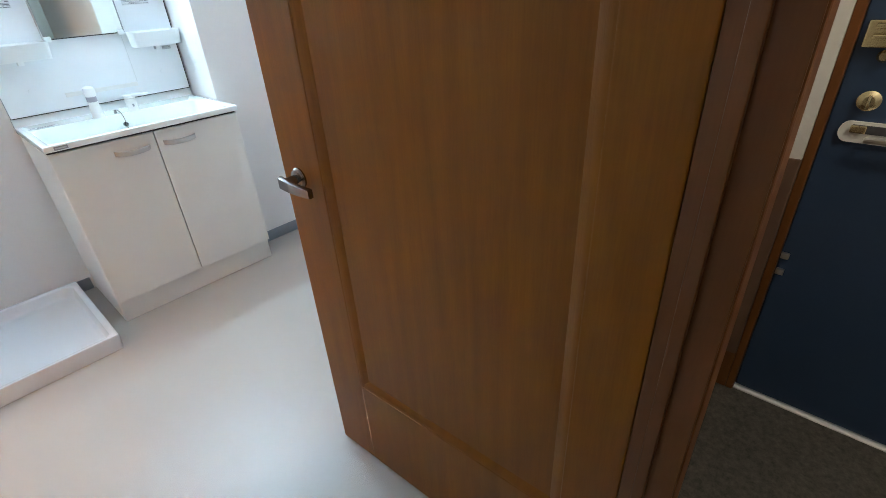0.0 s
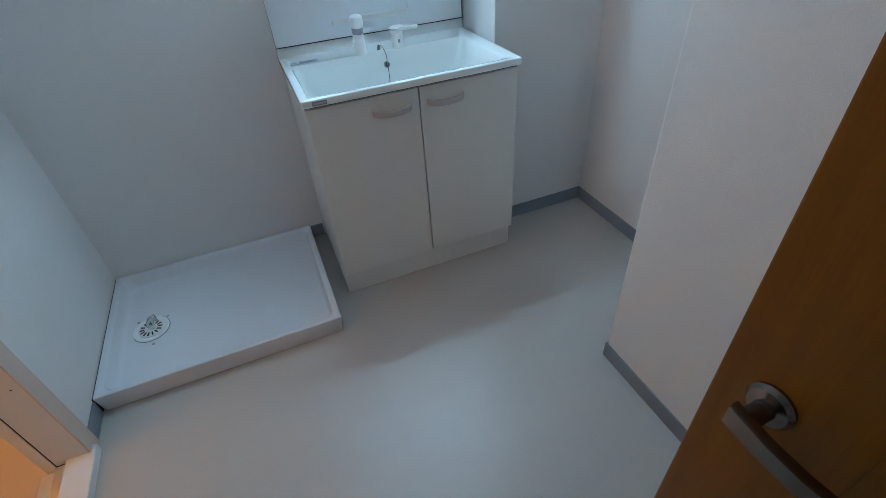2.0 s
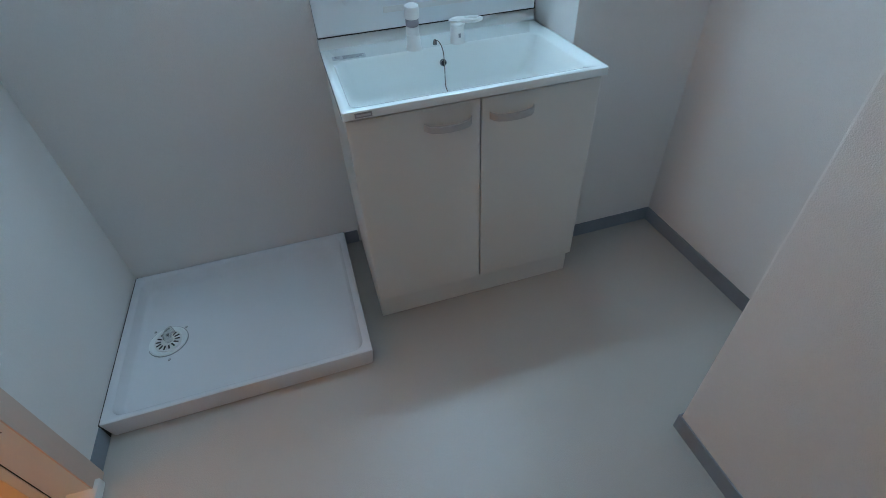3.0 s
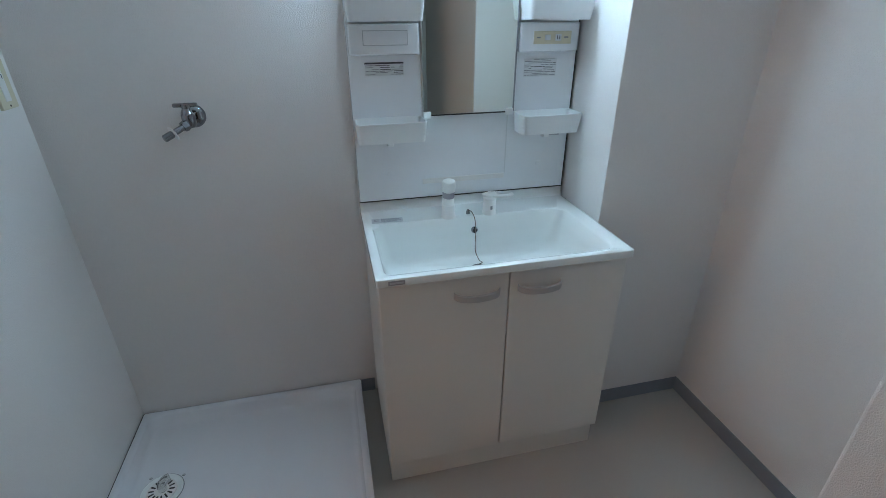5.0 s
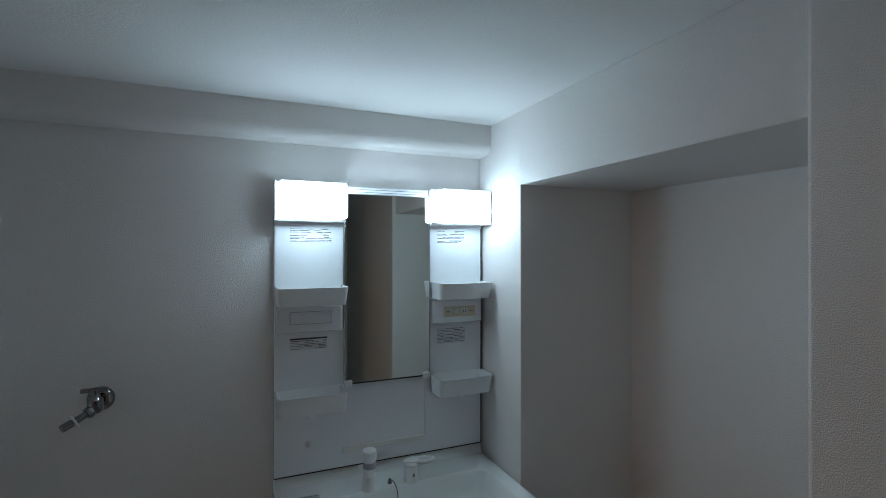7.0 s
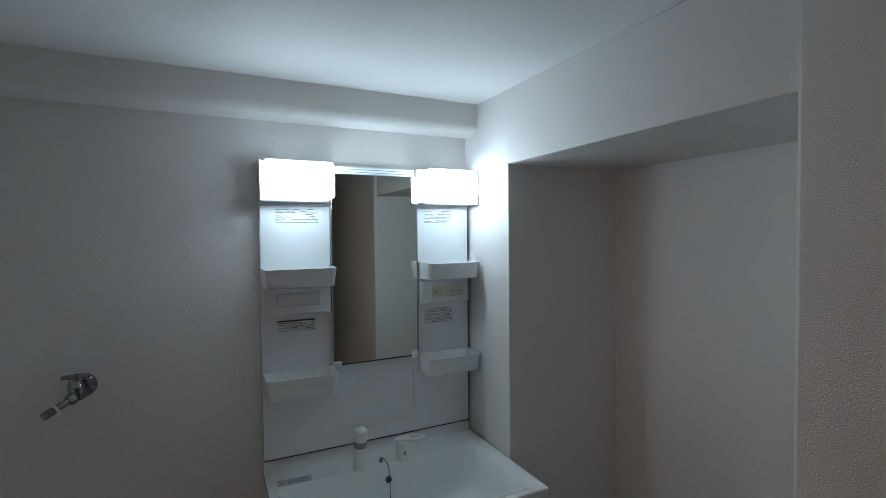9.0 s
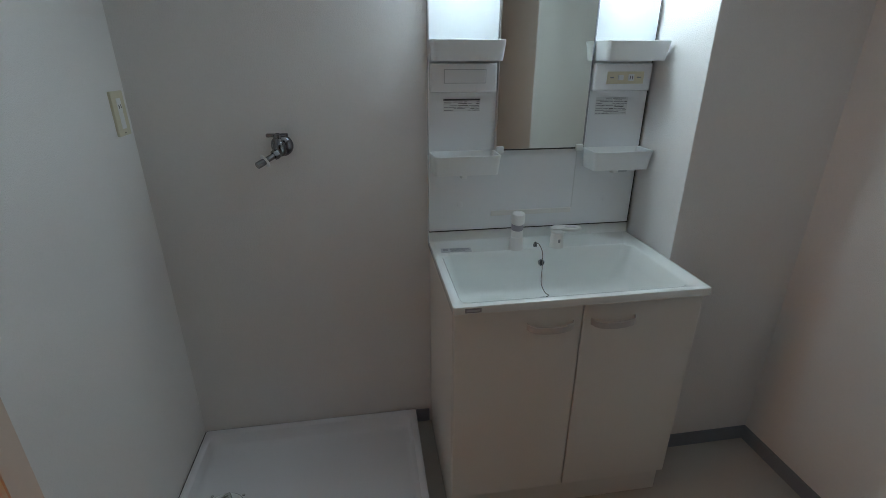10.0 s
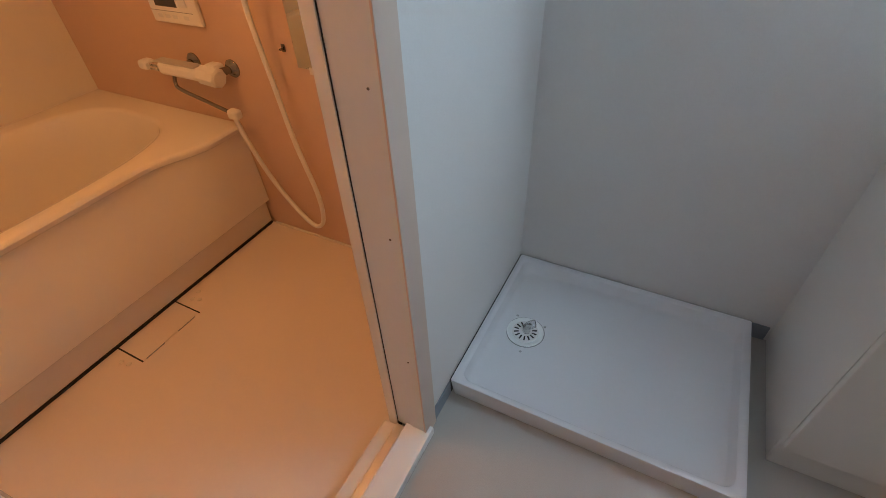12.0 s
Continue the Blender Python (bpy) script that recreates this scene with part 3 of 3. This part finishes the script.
for x0, x1 in ((0.879, 1.096), (1.406, 1.614)):
    part("side_panel", box(x0, x1, PF - 0.010, WALL - 0.001, 1.655, 1.790, 0.003), "board", unit)
    part("upper_panel", box(x0 + 0.002, x1 - 0.002, PF - 0.007, PF, 1.40, 1.655, 0.001), "board", unit)
    s0, s1 = (0.889, 1.094) if x0 < 1 else (1.417, 1.603)
    sh = part("lamp_shade", box(s0, s1, 5.288, PF - 0.011, 1.676, 1.7835, 0.010, segments=3), "vanity_glow", unit, "glowing white lamp shade")
    part("shade_top", box(s0 + 0.004, s1 - 0.004, 5.293, PF - 0.012, 1.7837, 1.788, 0.0015), "vanity_glow_dim", sh)
    part("notch", box((s0 + s1) / 2 - 0.012, (s0 + s1) / 2 + 0.012, 5.300, 5.308, 1.6735, 1.6762, 0.001), "pale", sh, "small grip notch")
    part("housing_top", box(x0 - 0.002, x1, 5.362, WALL - 0.001, 1.7885, 1.793, 0.001), "board", unit)
    if x0 < 1:
        part("housing_side", box(x0 - 0.002, x0 + 0.004, 5.318, PF - 0.010, 1.668, 1.788, 0.001), "board", unit)
    else:
        part("housing_side", box(x1 - 0.0045, x1 + 0.002, 5.312, PF - 0.010, 1.668, 1.788, 0.001), "board", unit)
    part("shade_base", loft([rr(x0 + 0.002, x1 - 0.002, 5.343, PF - 0.0075, 0.015, 1.667), rr(x0 + 0.002, x1 - 0.002, 5.338, PF - 0.0075, 0.015, 1.6745)]), "handle", unit, "grey lip under the lamp shade")
    part("switch_box", box(x0 + 0.004, x1 - 0.004, PF - 0.022, PF, 1.312, 1.398, 0.006), "board", unit)
    for z0, z1 in ((1.404, 1.462), (1.066, 1.130)):
        yb = PF - 0.001
        tl = [rr(x0 + 0.008, x1 - 0.004, 5.305, yb, 0.012, z0), rr(x0 + 0.002, x1 + 0.001, 5.292, yb, 0.014, z1 - 0.002),
              rr(x0 + 0.0035, x1 - 0.0005, 5.2935, yb - 0.0015, 0.013, z1), rr(x0 + 0.006, x1 - 0.003, 5.296, yb - 0.003, 0.012, z1 - 0.002),
              rr(x0 + 0.012, x1 - 0.008, 5.309, yb - 0.004, 0.010, z0 + 0.005)]
        part("tray", loft(tl), "tray", unit, "milky white plastic tray")
    xc = (x0 + x1) / 2
    part("cup_hook", box(xc - 0.012, xc + 0.008, 5.33, 5.36, 1.050, 1.067, 0.002), "tray", unit)
part("cover_plate", box(0.927, 1.055, PF - 0.025, PF - 0.021, 1.341, 1.378, 0.001), "board", unit)
part("plate_seam", box(0.925, 1.057, PF - 0.0228, PF - 0.0218, 1.339, 1.380), "pale", unit)
sock = part("socket_plate", box(1.455, 1.580, PF - 0.026, PF - 0.021, 1.335, 1.372, 0.001), "beige", unit, "beige socket and switch plate")
part("rocker", box(1.491, 1.509, PF - 0.029, PF - 0.025, 1.346, 1.362, 0.001), "paper", sock)
part("outlet", box(1.526, 1.546, PF - 0.0275, PF - 0.025, 1.344, 1.364, 0.001), "paper", sock)
for x in (1.532, 1.540):
    part("slit", box(x - 0.001, x + 0.001, PF - 0.0282, PF - 0.0272, 1.349, 1.359), "ink", sock)
for x0, x1 in ((1.464, 1.476), (1.556, 1.570)):
    part("print_bar", box(x0, x1, PF - 0.0265, PF - 0.0258, 1.352, 1.356), "grey", sock)
part("splash_bar", box(1.095, 1.388, PF - 0.004, PF, 0.900, 0.918, 0.0015), "white", unit, "clear plastic strip")
part("panel_step", box(1.388, 1.391, PF - 0.002, PF, 0.918, 1.128), "paper", unit)
for x, z in ((0.985, 0.945), (1.515, 0.945)):
    part("screw_cap", lathe([(0.010, 0), (0.010, 0.0012), (0.008, 0.0016)], (x, PF, z), (0, -1, 0)), "board", unit)
part("seam", box(0.879, 1.616, PF - 0.001, WALL - 0.002, 0.8495, 0.8525), "dark", unit, "dark joint above the basin")
part("seam", box(1.6162, 1.619, PF, WALL - 0.002, 0.8495, 1.66), "dark", unit)


def sticker(name, x0, x1, z0, z1, y, label, dark_top=False, seed=1, backing="paper", faint=0.75):
    """A printed label: a thin sheet with bars for its lines."""
    rnd = random.Random(seed)
    t = thing(name, ((x0 + x1) / 2, y, z0), label, "sticker")
    part("sheet", box(x0, x1, y - 0.0006, y, z0, z1), backing, t)
    z = z1 - 0.003
    if dark_top:
        part("title_bar", box(x0, x1, y - 0.0011, y - 0.0005, z1 - 0.005, z1), "ink", t)
        z -= 0.006
    while z > z0 + 0.003:
        x = x0 + 0.002
        while x < x1 - 0.008:
            w = min(rnd.uniform(0.008, 0.035), x1 - 0.002 - x)
            if rnd.random() < 0.8:
                part("print_bar", box(x, x + w, y - 0.0010, y - 0.0005, z - 0.0011, z + 0.0007), "grey" if rnd.random() < faint else "ink", t)
            x += w + 0.003
        z -= rnd.uniform(0.0042, 0.0062)


sticker("lamp_notice", 0.925, 1.060, 1.597, 1.648, PF - 0.0072, "small printed lamp notice on the mirror unit", seed=3, backing="board", faint=0.1)
sticker("lamp_notice", 1.434, 1.545, 1.597, 1.648, PF - 0.0072, "small printed lamp notice on the mirror unit", seed=4, backing="board", faint=0.1)
sticker("warning_label", 0.927, 1.045, 1.254, 1.292, PF - 0.0002, "printed label with a black heading bar", True, 5)
sticker("warning_label", 1.437, 1.550, 1.236, 1.292, PF - 0.0002, "printed grey label under the socket", False, 6)
sticker("rating_label", 1.545, 1.585, 1.040, 1.056, PF - 0.0002, "tiny silver label under the tray", False, 7, "pale")

# ---- wall tap for the washing machine ----
TX, TZ, TY = 0.420, 1.157, WALL - 0.058
tp = thing("wall_tap", (TX, WALL, TZ), "chrome washing machine tap on the papered wall", "tap")
part("rosette", lathe([(0.034, 0), (0.034, 0.004), (0.027, 0.014), (0.014, 0.018)], (TX, WALL, TZ), (0, -1, 0)), "chrome", tp)
part("inlet", rod((TX, WALL, TZ), (TX, TY + 0.003, TZ), 0.0125), "chrome", tp)
part("body", lathe([(0.013, -0.022), (0.019, -0.014), (0.019, 0.014), (0.013, 0.020), (0.010, 0.032)], (TX, TY, TZ)), "chrome", tp)
part("handle", lathe([(0.008, 0), (0.014, 0.002), (0.014, 0.012), (0.006, 0.015)], (TX, TY, TZ + 0.030)), "chrome", tp)
part("handle_bar", box(TX - 0.034, TX + 0.030, TY - 0.008, TY + 0.008, TZ + 0.034, TZ + 0.045, 0.004, segments=3), "chrome", tp)
part("spout", tube([(TX - 0.002, TY - 0.006, TZ - 0.010), (TX - 0.020, TY - 0.026, TZ - 0.020), (TX - 0.040, TY - 0.042, TZ - 0.030)], 0.0090), "chrome", tp)
part("nut", lathe([(0.014, -0.008), (0.0155, 0), (0.014, 0.008)], (TX - 0.010, TY - 0.015, TZ - 0.015), (-0.7, -0.6, -0.4), 6), "chrome", tp)
part("stop_ring", lathe([(0.019, 0), (0.021, 0.002), (0.019, 0.004)], (TX - 0.036, TY - 0.039, TZ - 0.028), (-0.7, -0.5, -0.4)), "tray", tp, "milky plastic ring")
part("nipple", rod((TX - 0.039, TY - 0.041, TZ - 0.030), (TX - 0.060, TY - 0.056, TZ - 0.040), 0.0105), "chrome", tp)

# outlet by the corner
ol = thing("wall_outlet", (0.0, 5.36, 1.21), "beige plastic outlet plate with an earth terminal on the wall", "outlet")
pl = part("plate", box(0.0, 0.008, 5.322, 5.392, 1.206, 1.326, 0.002), "beige", ol)
part("insert", box(0.007, 0.0095, 5.345, 5.369, 1.225, 1.307, 0.001), "white", pl)
part("hole", box(0.009, 0.0100, 5.350, 5.353, 1.28, 1.29), "ink", pl)
part("hole", box(0.009, 0.0100, 5.361, 5.364, 1.28, 1.29), "ink", pl)
part("screw", lathe([(0.003, 0), (0.002, 0.001)], (0.0078, 5.357, 1.214), (1, 0, 0), 10), "steel", pl)

# ---- bath door frame ----
bf = thing("bath_door_frame", (-0.04, 4.6, 0), "off-white coated metal frame of the bath doorway", "door frame", kind="structure")
part("casing", box(-0.04, 0.003, 4.607, 4.664, 0.0, 1.95, 0.001), "jamb", bf)
part("casing_face", box(0.003, 0.008, 4.605, 4.666, 0.0, 1.95, 0.001), "casing", bf, "beige casing strip")
part("jamb", box(-0.0885, -0.040, 4.6085, 4.66, 0.02, 1.93, 0.001), "jamb", bf)
part("gasket", box(-0.0905, -0.0885, 4.6075, 4.640, -0.02, 1.93), "black", bf, "black rubber gasket")
part("inner_jamb", box(-0.120, -0.0906, 4.605, 4.640, BATH_Z, 1.93, 0.001), "frp", bf)
for z in (0.756, 1.052, 0.36, 1.5):
    part("screw", lathe([(0.0028, 0), (0.002, 0.001)], (-0.020, 4.607, z), (0, -1, 0), 10), "steel", bf)
part("casing", box(-0.088, 0.012, 3.955, 4.012, 0.0, 1.95, 0.003), "jamb", bf)
part("inner_jamb", box(-0.135, -0.0885, 3.955, 4.012, BATH_Z, 1.93, 0.003), "frp", bf)
part("head", box(-0.135, 0.012, 4.012, 4.600, 1.90, 1.95, 0.003), "jamb", bf)
part("sill", box(-0.060, 0.020, 4.012, 4.632, 0.0, 0.034, 0.004), "white", bf)
part("sill_track", box(-0.088, -0.060, 4.012, 4.600, 0.0, 0.028, 0.003), "alu", bf, "worn aluminium sill track")
part("sill_step", box(-0.135, -0.088, 4.012, 4.602, BATH_Z, 0.012, 0.006), "frp", bf)

# ---- bathroom ----
structure("floor_bath", box(-2.3, -0.10, 3.45, BATH_N, BATH_Z - 0.06, BATH_Z), "bath_floor", "cream moulded bath floor", "floor")
structure("wall_bath_north", box(-2.3, -0.092, BATH_N, BATH_N + 0.05, BATH_Z - 0.05, 2.05), "accent", "smooth rose beige bath wall panel", "wall")
structure("wall_bath_west", box(-2.25, -2.17, 3.45, BATH_N, BATH_Z - 0.05, 2.05), "bath_panel", "smooth cream bath wall panel", "wall")
structure("wall_bath_south", box(-2.3, -0.092, 3.40, 3.45, BATH_Z - 0.05, 2.05), "bath_panel", "smooth cream bath wall panel", "wall")
we = box(-0.135, -0.092, 3.45, 3.955, BATH_Z, 2.0)
box(-0.135, -0.092, 4.64, BATH_N, BATH_Z, 2.0, 0, we)
structure("wall_bath_east", we, "bath_panel", "smooth cream bath wall panel", "wall")
structure("ceiling_bath", box(-2.3, -0.092, 3.4, BATH_N + 0.05, 2.0, 2.05), "bath_panel", "cream bath ceiling", "ceiling")
structure("bath_cove", box(-1.2, -0.135, BATH_N - 0.007, BATH_N, BATH_Z, BATH_Z + 0.014, 0.003), "frp", "moulded cove strip along the bath wall", "trim")

RZ = 0.465


def rim_front(y):
    """The front edge of the bath rim: it swells towards the tap end."""
    t = min(1, max(0, (y - 4.86) / 0.26))
    t = t * t * (3 - 2 * t)
    return -1.287 + 0.082 * t


def tub_loop(inset, z, base=None):
    ys = [3.46 + (BATH_N - 0.004 - 3.46) * i / 40 for i in range(41)]
    f = [((rim_front(y) if base is None else base) - inset, y, z) for y in ys]
    b = [(-2.168, y, z) for y in reversed(ys)]
    return f + b


def inner_loop(grow, z, n=20):
    """The bowl: a long oval whose count matches the rim."""
    pts = []
    for i in range(82):
        a = 2 * math.pi * (i - 20.25) / 82
        ca, sa = math.cos(a), math.sin(a)
        e = 2 / 3.4
        pts.append((-1.735 + (0.365 + grow) * math.copysign(abs(ca) ** e, ca), 4.36 + (0.80 + grow) * math.copysign(abs(sa) ** e, sa), z))
    return pts


tub = thing("bathtub", (-1.7, 4.4, BATH_Z), "cream resin bathtub with a smooth front apron", "bathtub")
part("shell", loft([tub_loop(0.008, RZ - 0.034), tub_loop(0.0, RZ - 0.029), tub_loop(-0.002, RZ - 0.013), tub_loop(0.004, RZ - 0.004), tub_loop(0.014, RZ),
                    inner_loop(0.02, RZ), inner_loop(0.006, RZ - 0.004), inner_loop(-0.004, RZ - 0.016), inner_loop(-0.03, RZ - 0.15), inner_loop(-0.06, RZ - 0.36), inner_loop(-0.10, RZ - 0.42), inner_loop(-0.28, RZ - 0.43)], None, False, True), "frp", tub)
part("apron", loft([tub_loop(0.0, 0.075, -1.200), tub_loop(0.0, 0.080, -1.196), tub_loop(0.0, 0.20, -1.200), tub_loop(0.004, RZ - 0.13), tub_loop(0.006, RZ - 0.033)], None, False, False), "frp", tub)
part("toe_panel", box(-1.25, -1.222, 3.46, BATH_N - 0.006, BATH_Z + 0.012, 0.074, 0.002), "frp", tub)
# Solid dark strip, its colour stands for the shade at the apron's foot.
part("toe_gap_shade", box(-1.25, -1.218, 3.46, BATH_N - 0.008, BATH_Z, BATH_Z + 0.011), "dark", tub, "dark strip coloured as the shade in the gap under the apron")

hat = thing("floor_drain_cover", (-1.14, 4.56, BATH_Z), "cream plastic drain cover set in the bath floor", "drain cover")
part("cover", box(-1.212, -1.078, 4.437, 4.690, BATH_Z, BATH_Z + 0.003, 0.001), "bath_floor", hat)
part("joint", box(-1.214, -1.076, 4.432, 4.437, BATH_Z, BATH_Z + 0.0035), "dark", hat)
part("joint", box(-1.214, -1.076, 4.690, 4.695, BATH_Z, BATH_Z + 0.0035), "dark", hat)
part("joint", box(-1.0775, -1.0755, 4.45, 4.53, BATH_Z, BATH_Z + 0.0032), "grey", hat)
part("joint", box(-1.0775, -1.0755, 4.59, 4.67, BATH_Z, BATH_Z + 0.0032), "grey", hat)

for x, y in ((-1.165, 4.735), (-1.135, 4.745), (-1.175, 4.775), (-1.15, 4.40), (-1.115, 4.405)):
    part("grip_dot", lathe([(0.009, 0), (0.008, 0.003), (0.0, 0.005)], (x, y, BATH_Z), seg=14), "frp", hat)

# bath mixer with its hose
WY = BATH_N
bt = thing("bath_mixer", (-1.3, WY, 0.69), "white and chrome bath mixer on the bath wall", "tap")
part("wall_flange", lathe([(0.034, 0), (0.034, 0.005), (0.024, 0.016), (0.014, 0.020)], (-1.150, WY, 0.700), (0, -1, 0)), "chrome", bt)
part("inlet", rod((-1.150, WY, 0.700), (-1.165, WY - 0.060, 0.700), 0.015), "chrome", bt)
part("wall_flange", lathe([(0.034, 0), (0.034, 0.005), (0.024, 0.016), (0.014, 0.020)], (-1.36, WY, 0.700), (0, -1, 0)), "chrome", bt)
part("inlet", rod((-1.36, WY, 0.700), (-1.35, WY - 0.060, 0.700), 0.015), "chrome", bt)
part("body", box(-1.46, -1.20, WY - 0.100, WY - 0.050, 0.668, 0.716, 0.014, segments=3), "white", bt)
part("thermostat_knob", rod((-1.235, WY - 0.078, 0.694), (-1.140, WY - 0.078, 0.688), 0.036, seg=8), "white", bt)
part("shoulder", box(-1.225, -1.165, WY - 0.070, WY - 0.022, 0.682, 0.728, 0.010, segments=3), "white", bt)
part("body_cap", box(-1.47, -1.25, WY - 0.096, WY - 0.054, 0.7155, 0.722, 0.002), "handle", bt, "grey top plate")
part("end_lever", box(-1.525, -1.445, WY - 0.103, WY - 0.060, 0.680, 0.705, 0.008, segments=3), "clear", bt, "clear plastic lever")
part("lever_tip", box(-1.570, -1.520, WY - 0.106, WY - 0.056, 0.676, 0.712, 0.012, segments=3), "white", bt)
part("spout_pipe", tube([(-1.405, WY - 0.075, 0.672), (-1.41, WY - 0.082, 0.635), (-1.38, WY - 0.090, 0.617), (-1.25, WY - 0.092, 0.590), (-1.12, WY - 0.092, 0.562)], 0.0075), "chrome", bt)
part("hose_elbow", box(-1.135, -1.085, WY - 0.110, WY - 0.074, 0.543, 0.580, 0.010, segments=3), "white", bt)
hose = [(-1.115, WY - 0.092, 0.548), (-1.10, WY - 0.085, 0.45), (-1.050, WY - 0.060, 0.254), (-0.96, WY - 0.045, 0.10), (-0.889, WY - 0.045, 0.052), (-0.838, WY - 0.045, 0.10), (-0.826, WY - 0.05, 0.24), (-0.870, WY - 0.055, 0.47), (-0.893, WY - 0.06, 0.70), (-0.908, WY - 0.07, 0.93), (-0.889, WY - 0.080, 1.03)]
part("shower_hose", tube(hose, 0.0095, steps=8), "white", bt, "cream plastic shower hose")
sw = thing("hand_shower", (-0.88, WY, 1.05), "white hand shower in its wall holder", "shower")
part("holder", box(-0.905, -0.862, WY - 0.075, WY, 1.035, 1.072, 0.010, segments=3), "white", sw)
part("grip", tube([(-0.887, WY - 0.080, 1.025), (-0.900, WY - 0.092, 1.09), (-0.935, WY - 0.115, 1.16), (-0.975, WY - 0.14, 1.225)], 0.013), "white", sw)
part("spray_head", lathe([(0.016, -0.02), (0.040, 0), (0.042, 0.014), (0.0, 0.018)], (-0.985, WY - 0.150, 1.235), (-0.5, -0.8, -0.4)), "white", sw)

rc = thing("bath_remote_panel", (-1.37, WY, 0.84), "white bath control panel with a dark screen", "control panel")
cp = part("panel", box(-1.475, -1.215, WY - 0.018, WY, 0.843, 0.968, 0.006), "white", rc)
part("screen", box(-1.435, -1.320, WY - 0.0190, WY - 0.0175, 0.902, 0.948, 0.0005), "ink", cp, "dark glossy screen")
for x in (-1.44, -1.40, -1.36, -1.30):
    part("button", box(x, x + 0.026, WY - 0.0195, WY - 0.0175, 0.862, 0.876, 0.001), "paper", cp)
part("button", box(-1.31, -1.265, WY - 0.0195, WY - 0.0175, 0.905, 0.945, 0.003), "paper", cp)
part("flap_seam", box(-1.472, -1.245, WY - 0.0186, WY - 0.0176, 0.886, 0.888), "grey", cp)

bm_ = thing("bath_mirror", (-0.72, WY, 0.75), "upright bath mirror on the bath wall", "mirror")
part("glass", box(-0.805, -0.52, WY - 0.012, WY - 0.004, 0.752, 1.62, 0.001), "mirror", bm_)
part("frame", box(-0.809, -0.516, WY - 0.006, WY, 0.748, 1.624, 0.002), "frp", bm_)
part("bracket", box(-0.755, -0.695, WY - 0.016, WY, 0.735, 0.758, 0.003), "frp", bm_)
hk = thing("wall_hook", (-0.862, WY, 0.805), "small metal hook on the bath wall", "hook")
part("plate", box(-0.870, -0.854, WY - 0.004, WY, 0.795, 0.822, 0.002), "steel", hk)
part("peg", rod((-0.862, WY - 0.003, 0.805), (-0.862, WY - 0.020, 0.808), 0.004), "steel", hk)

bl = thing("bath_lamp", (-0.95, 4.3, 2.0), "warm glowing round bath ceiling lamp", "lamp")
part("base", lathe([(0.09, 0), (0.09, 0.02), (0.06, 0.03)], (-0.95, 4.3, 2.0), (0, 0, -1)), "white", bl)
part("globe", lathe([(0.07, 0.0), (0.098, 0.03), (0.105, 0.07), (0.09, 0.12), (0.05, 0.15), (0.0, 0.157)], (-0.95, 4.3, 1.985), (0, 0, -1)), "bath_glow", bl)
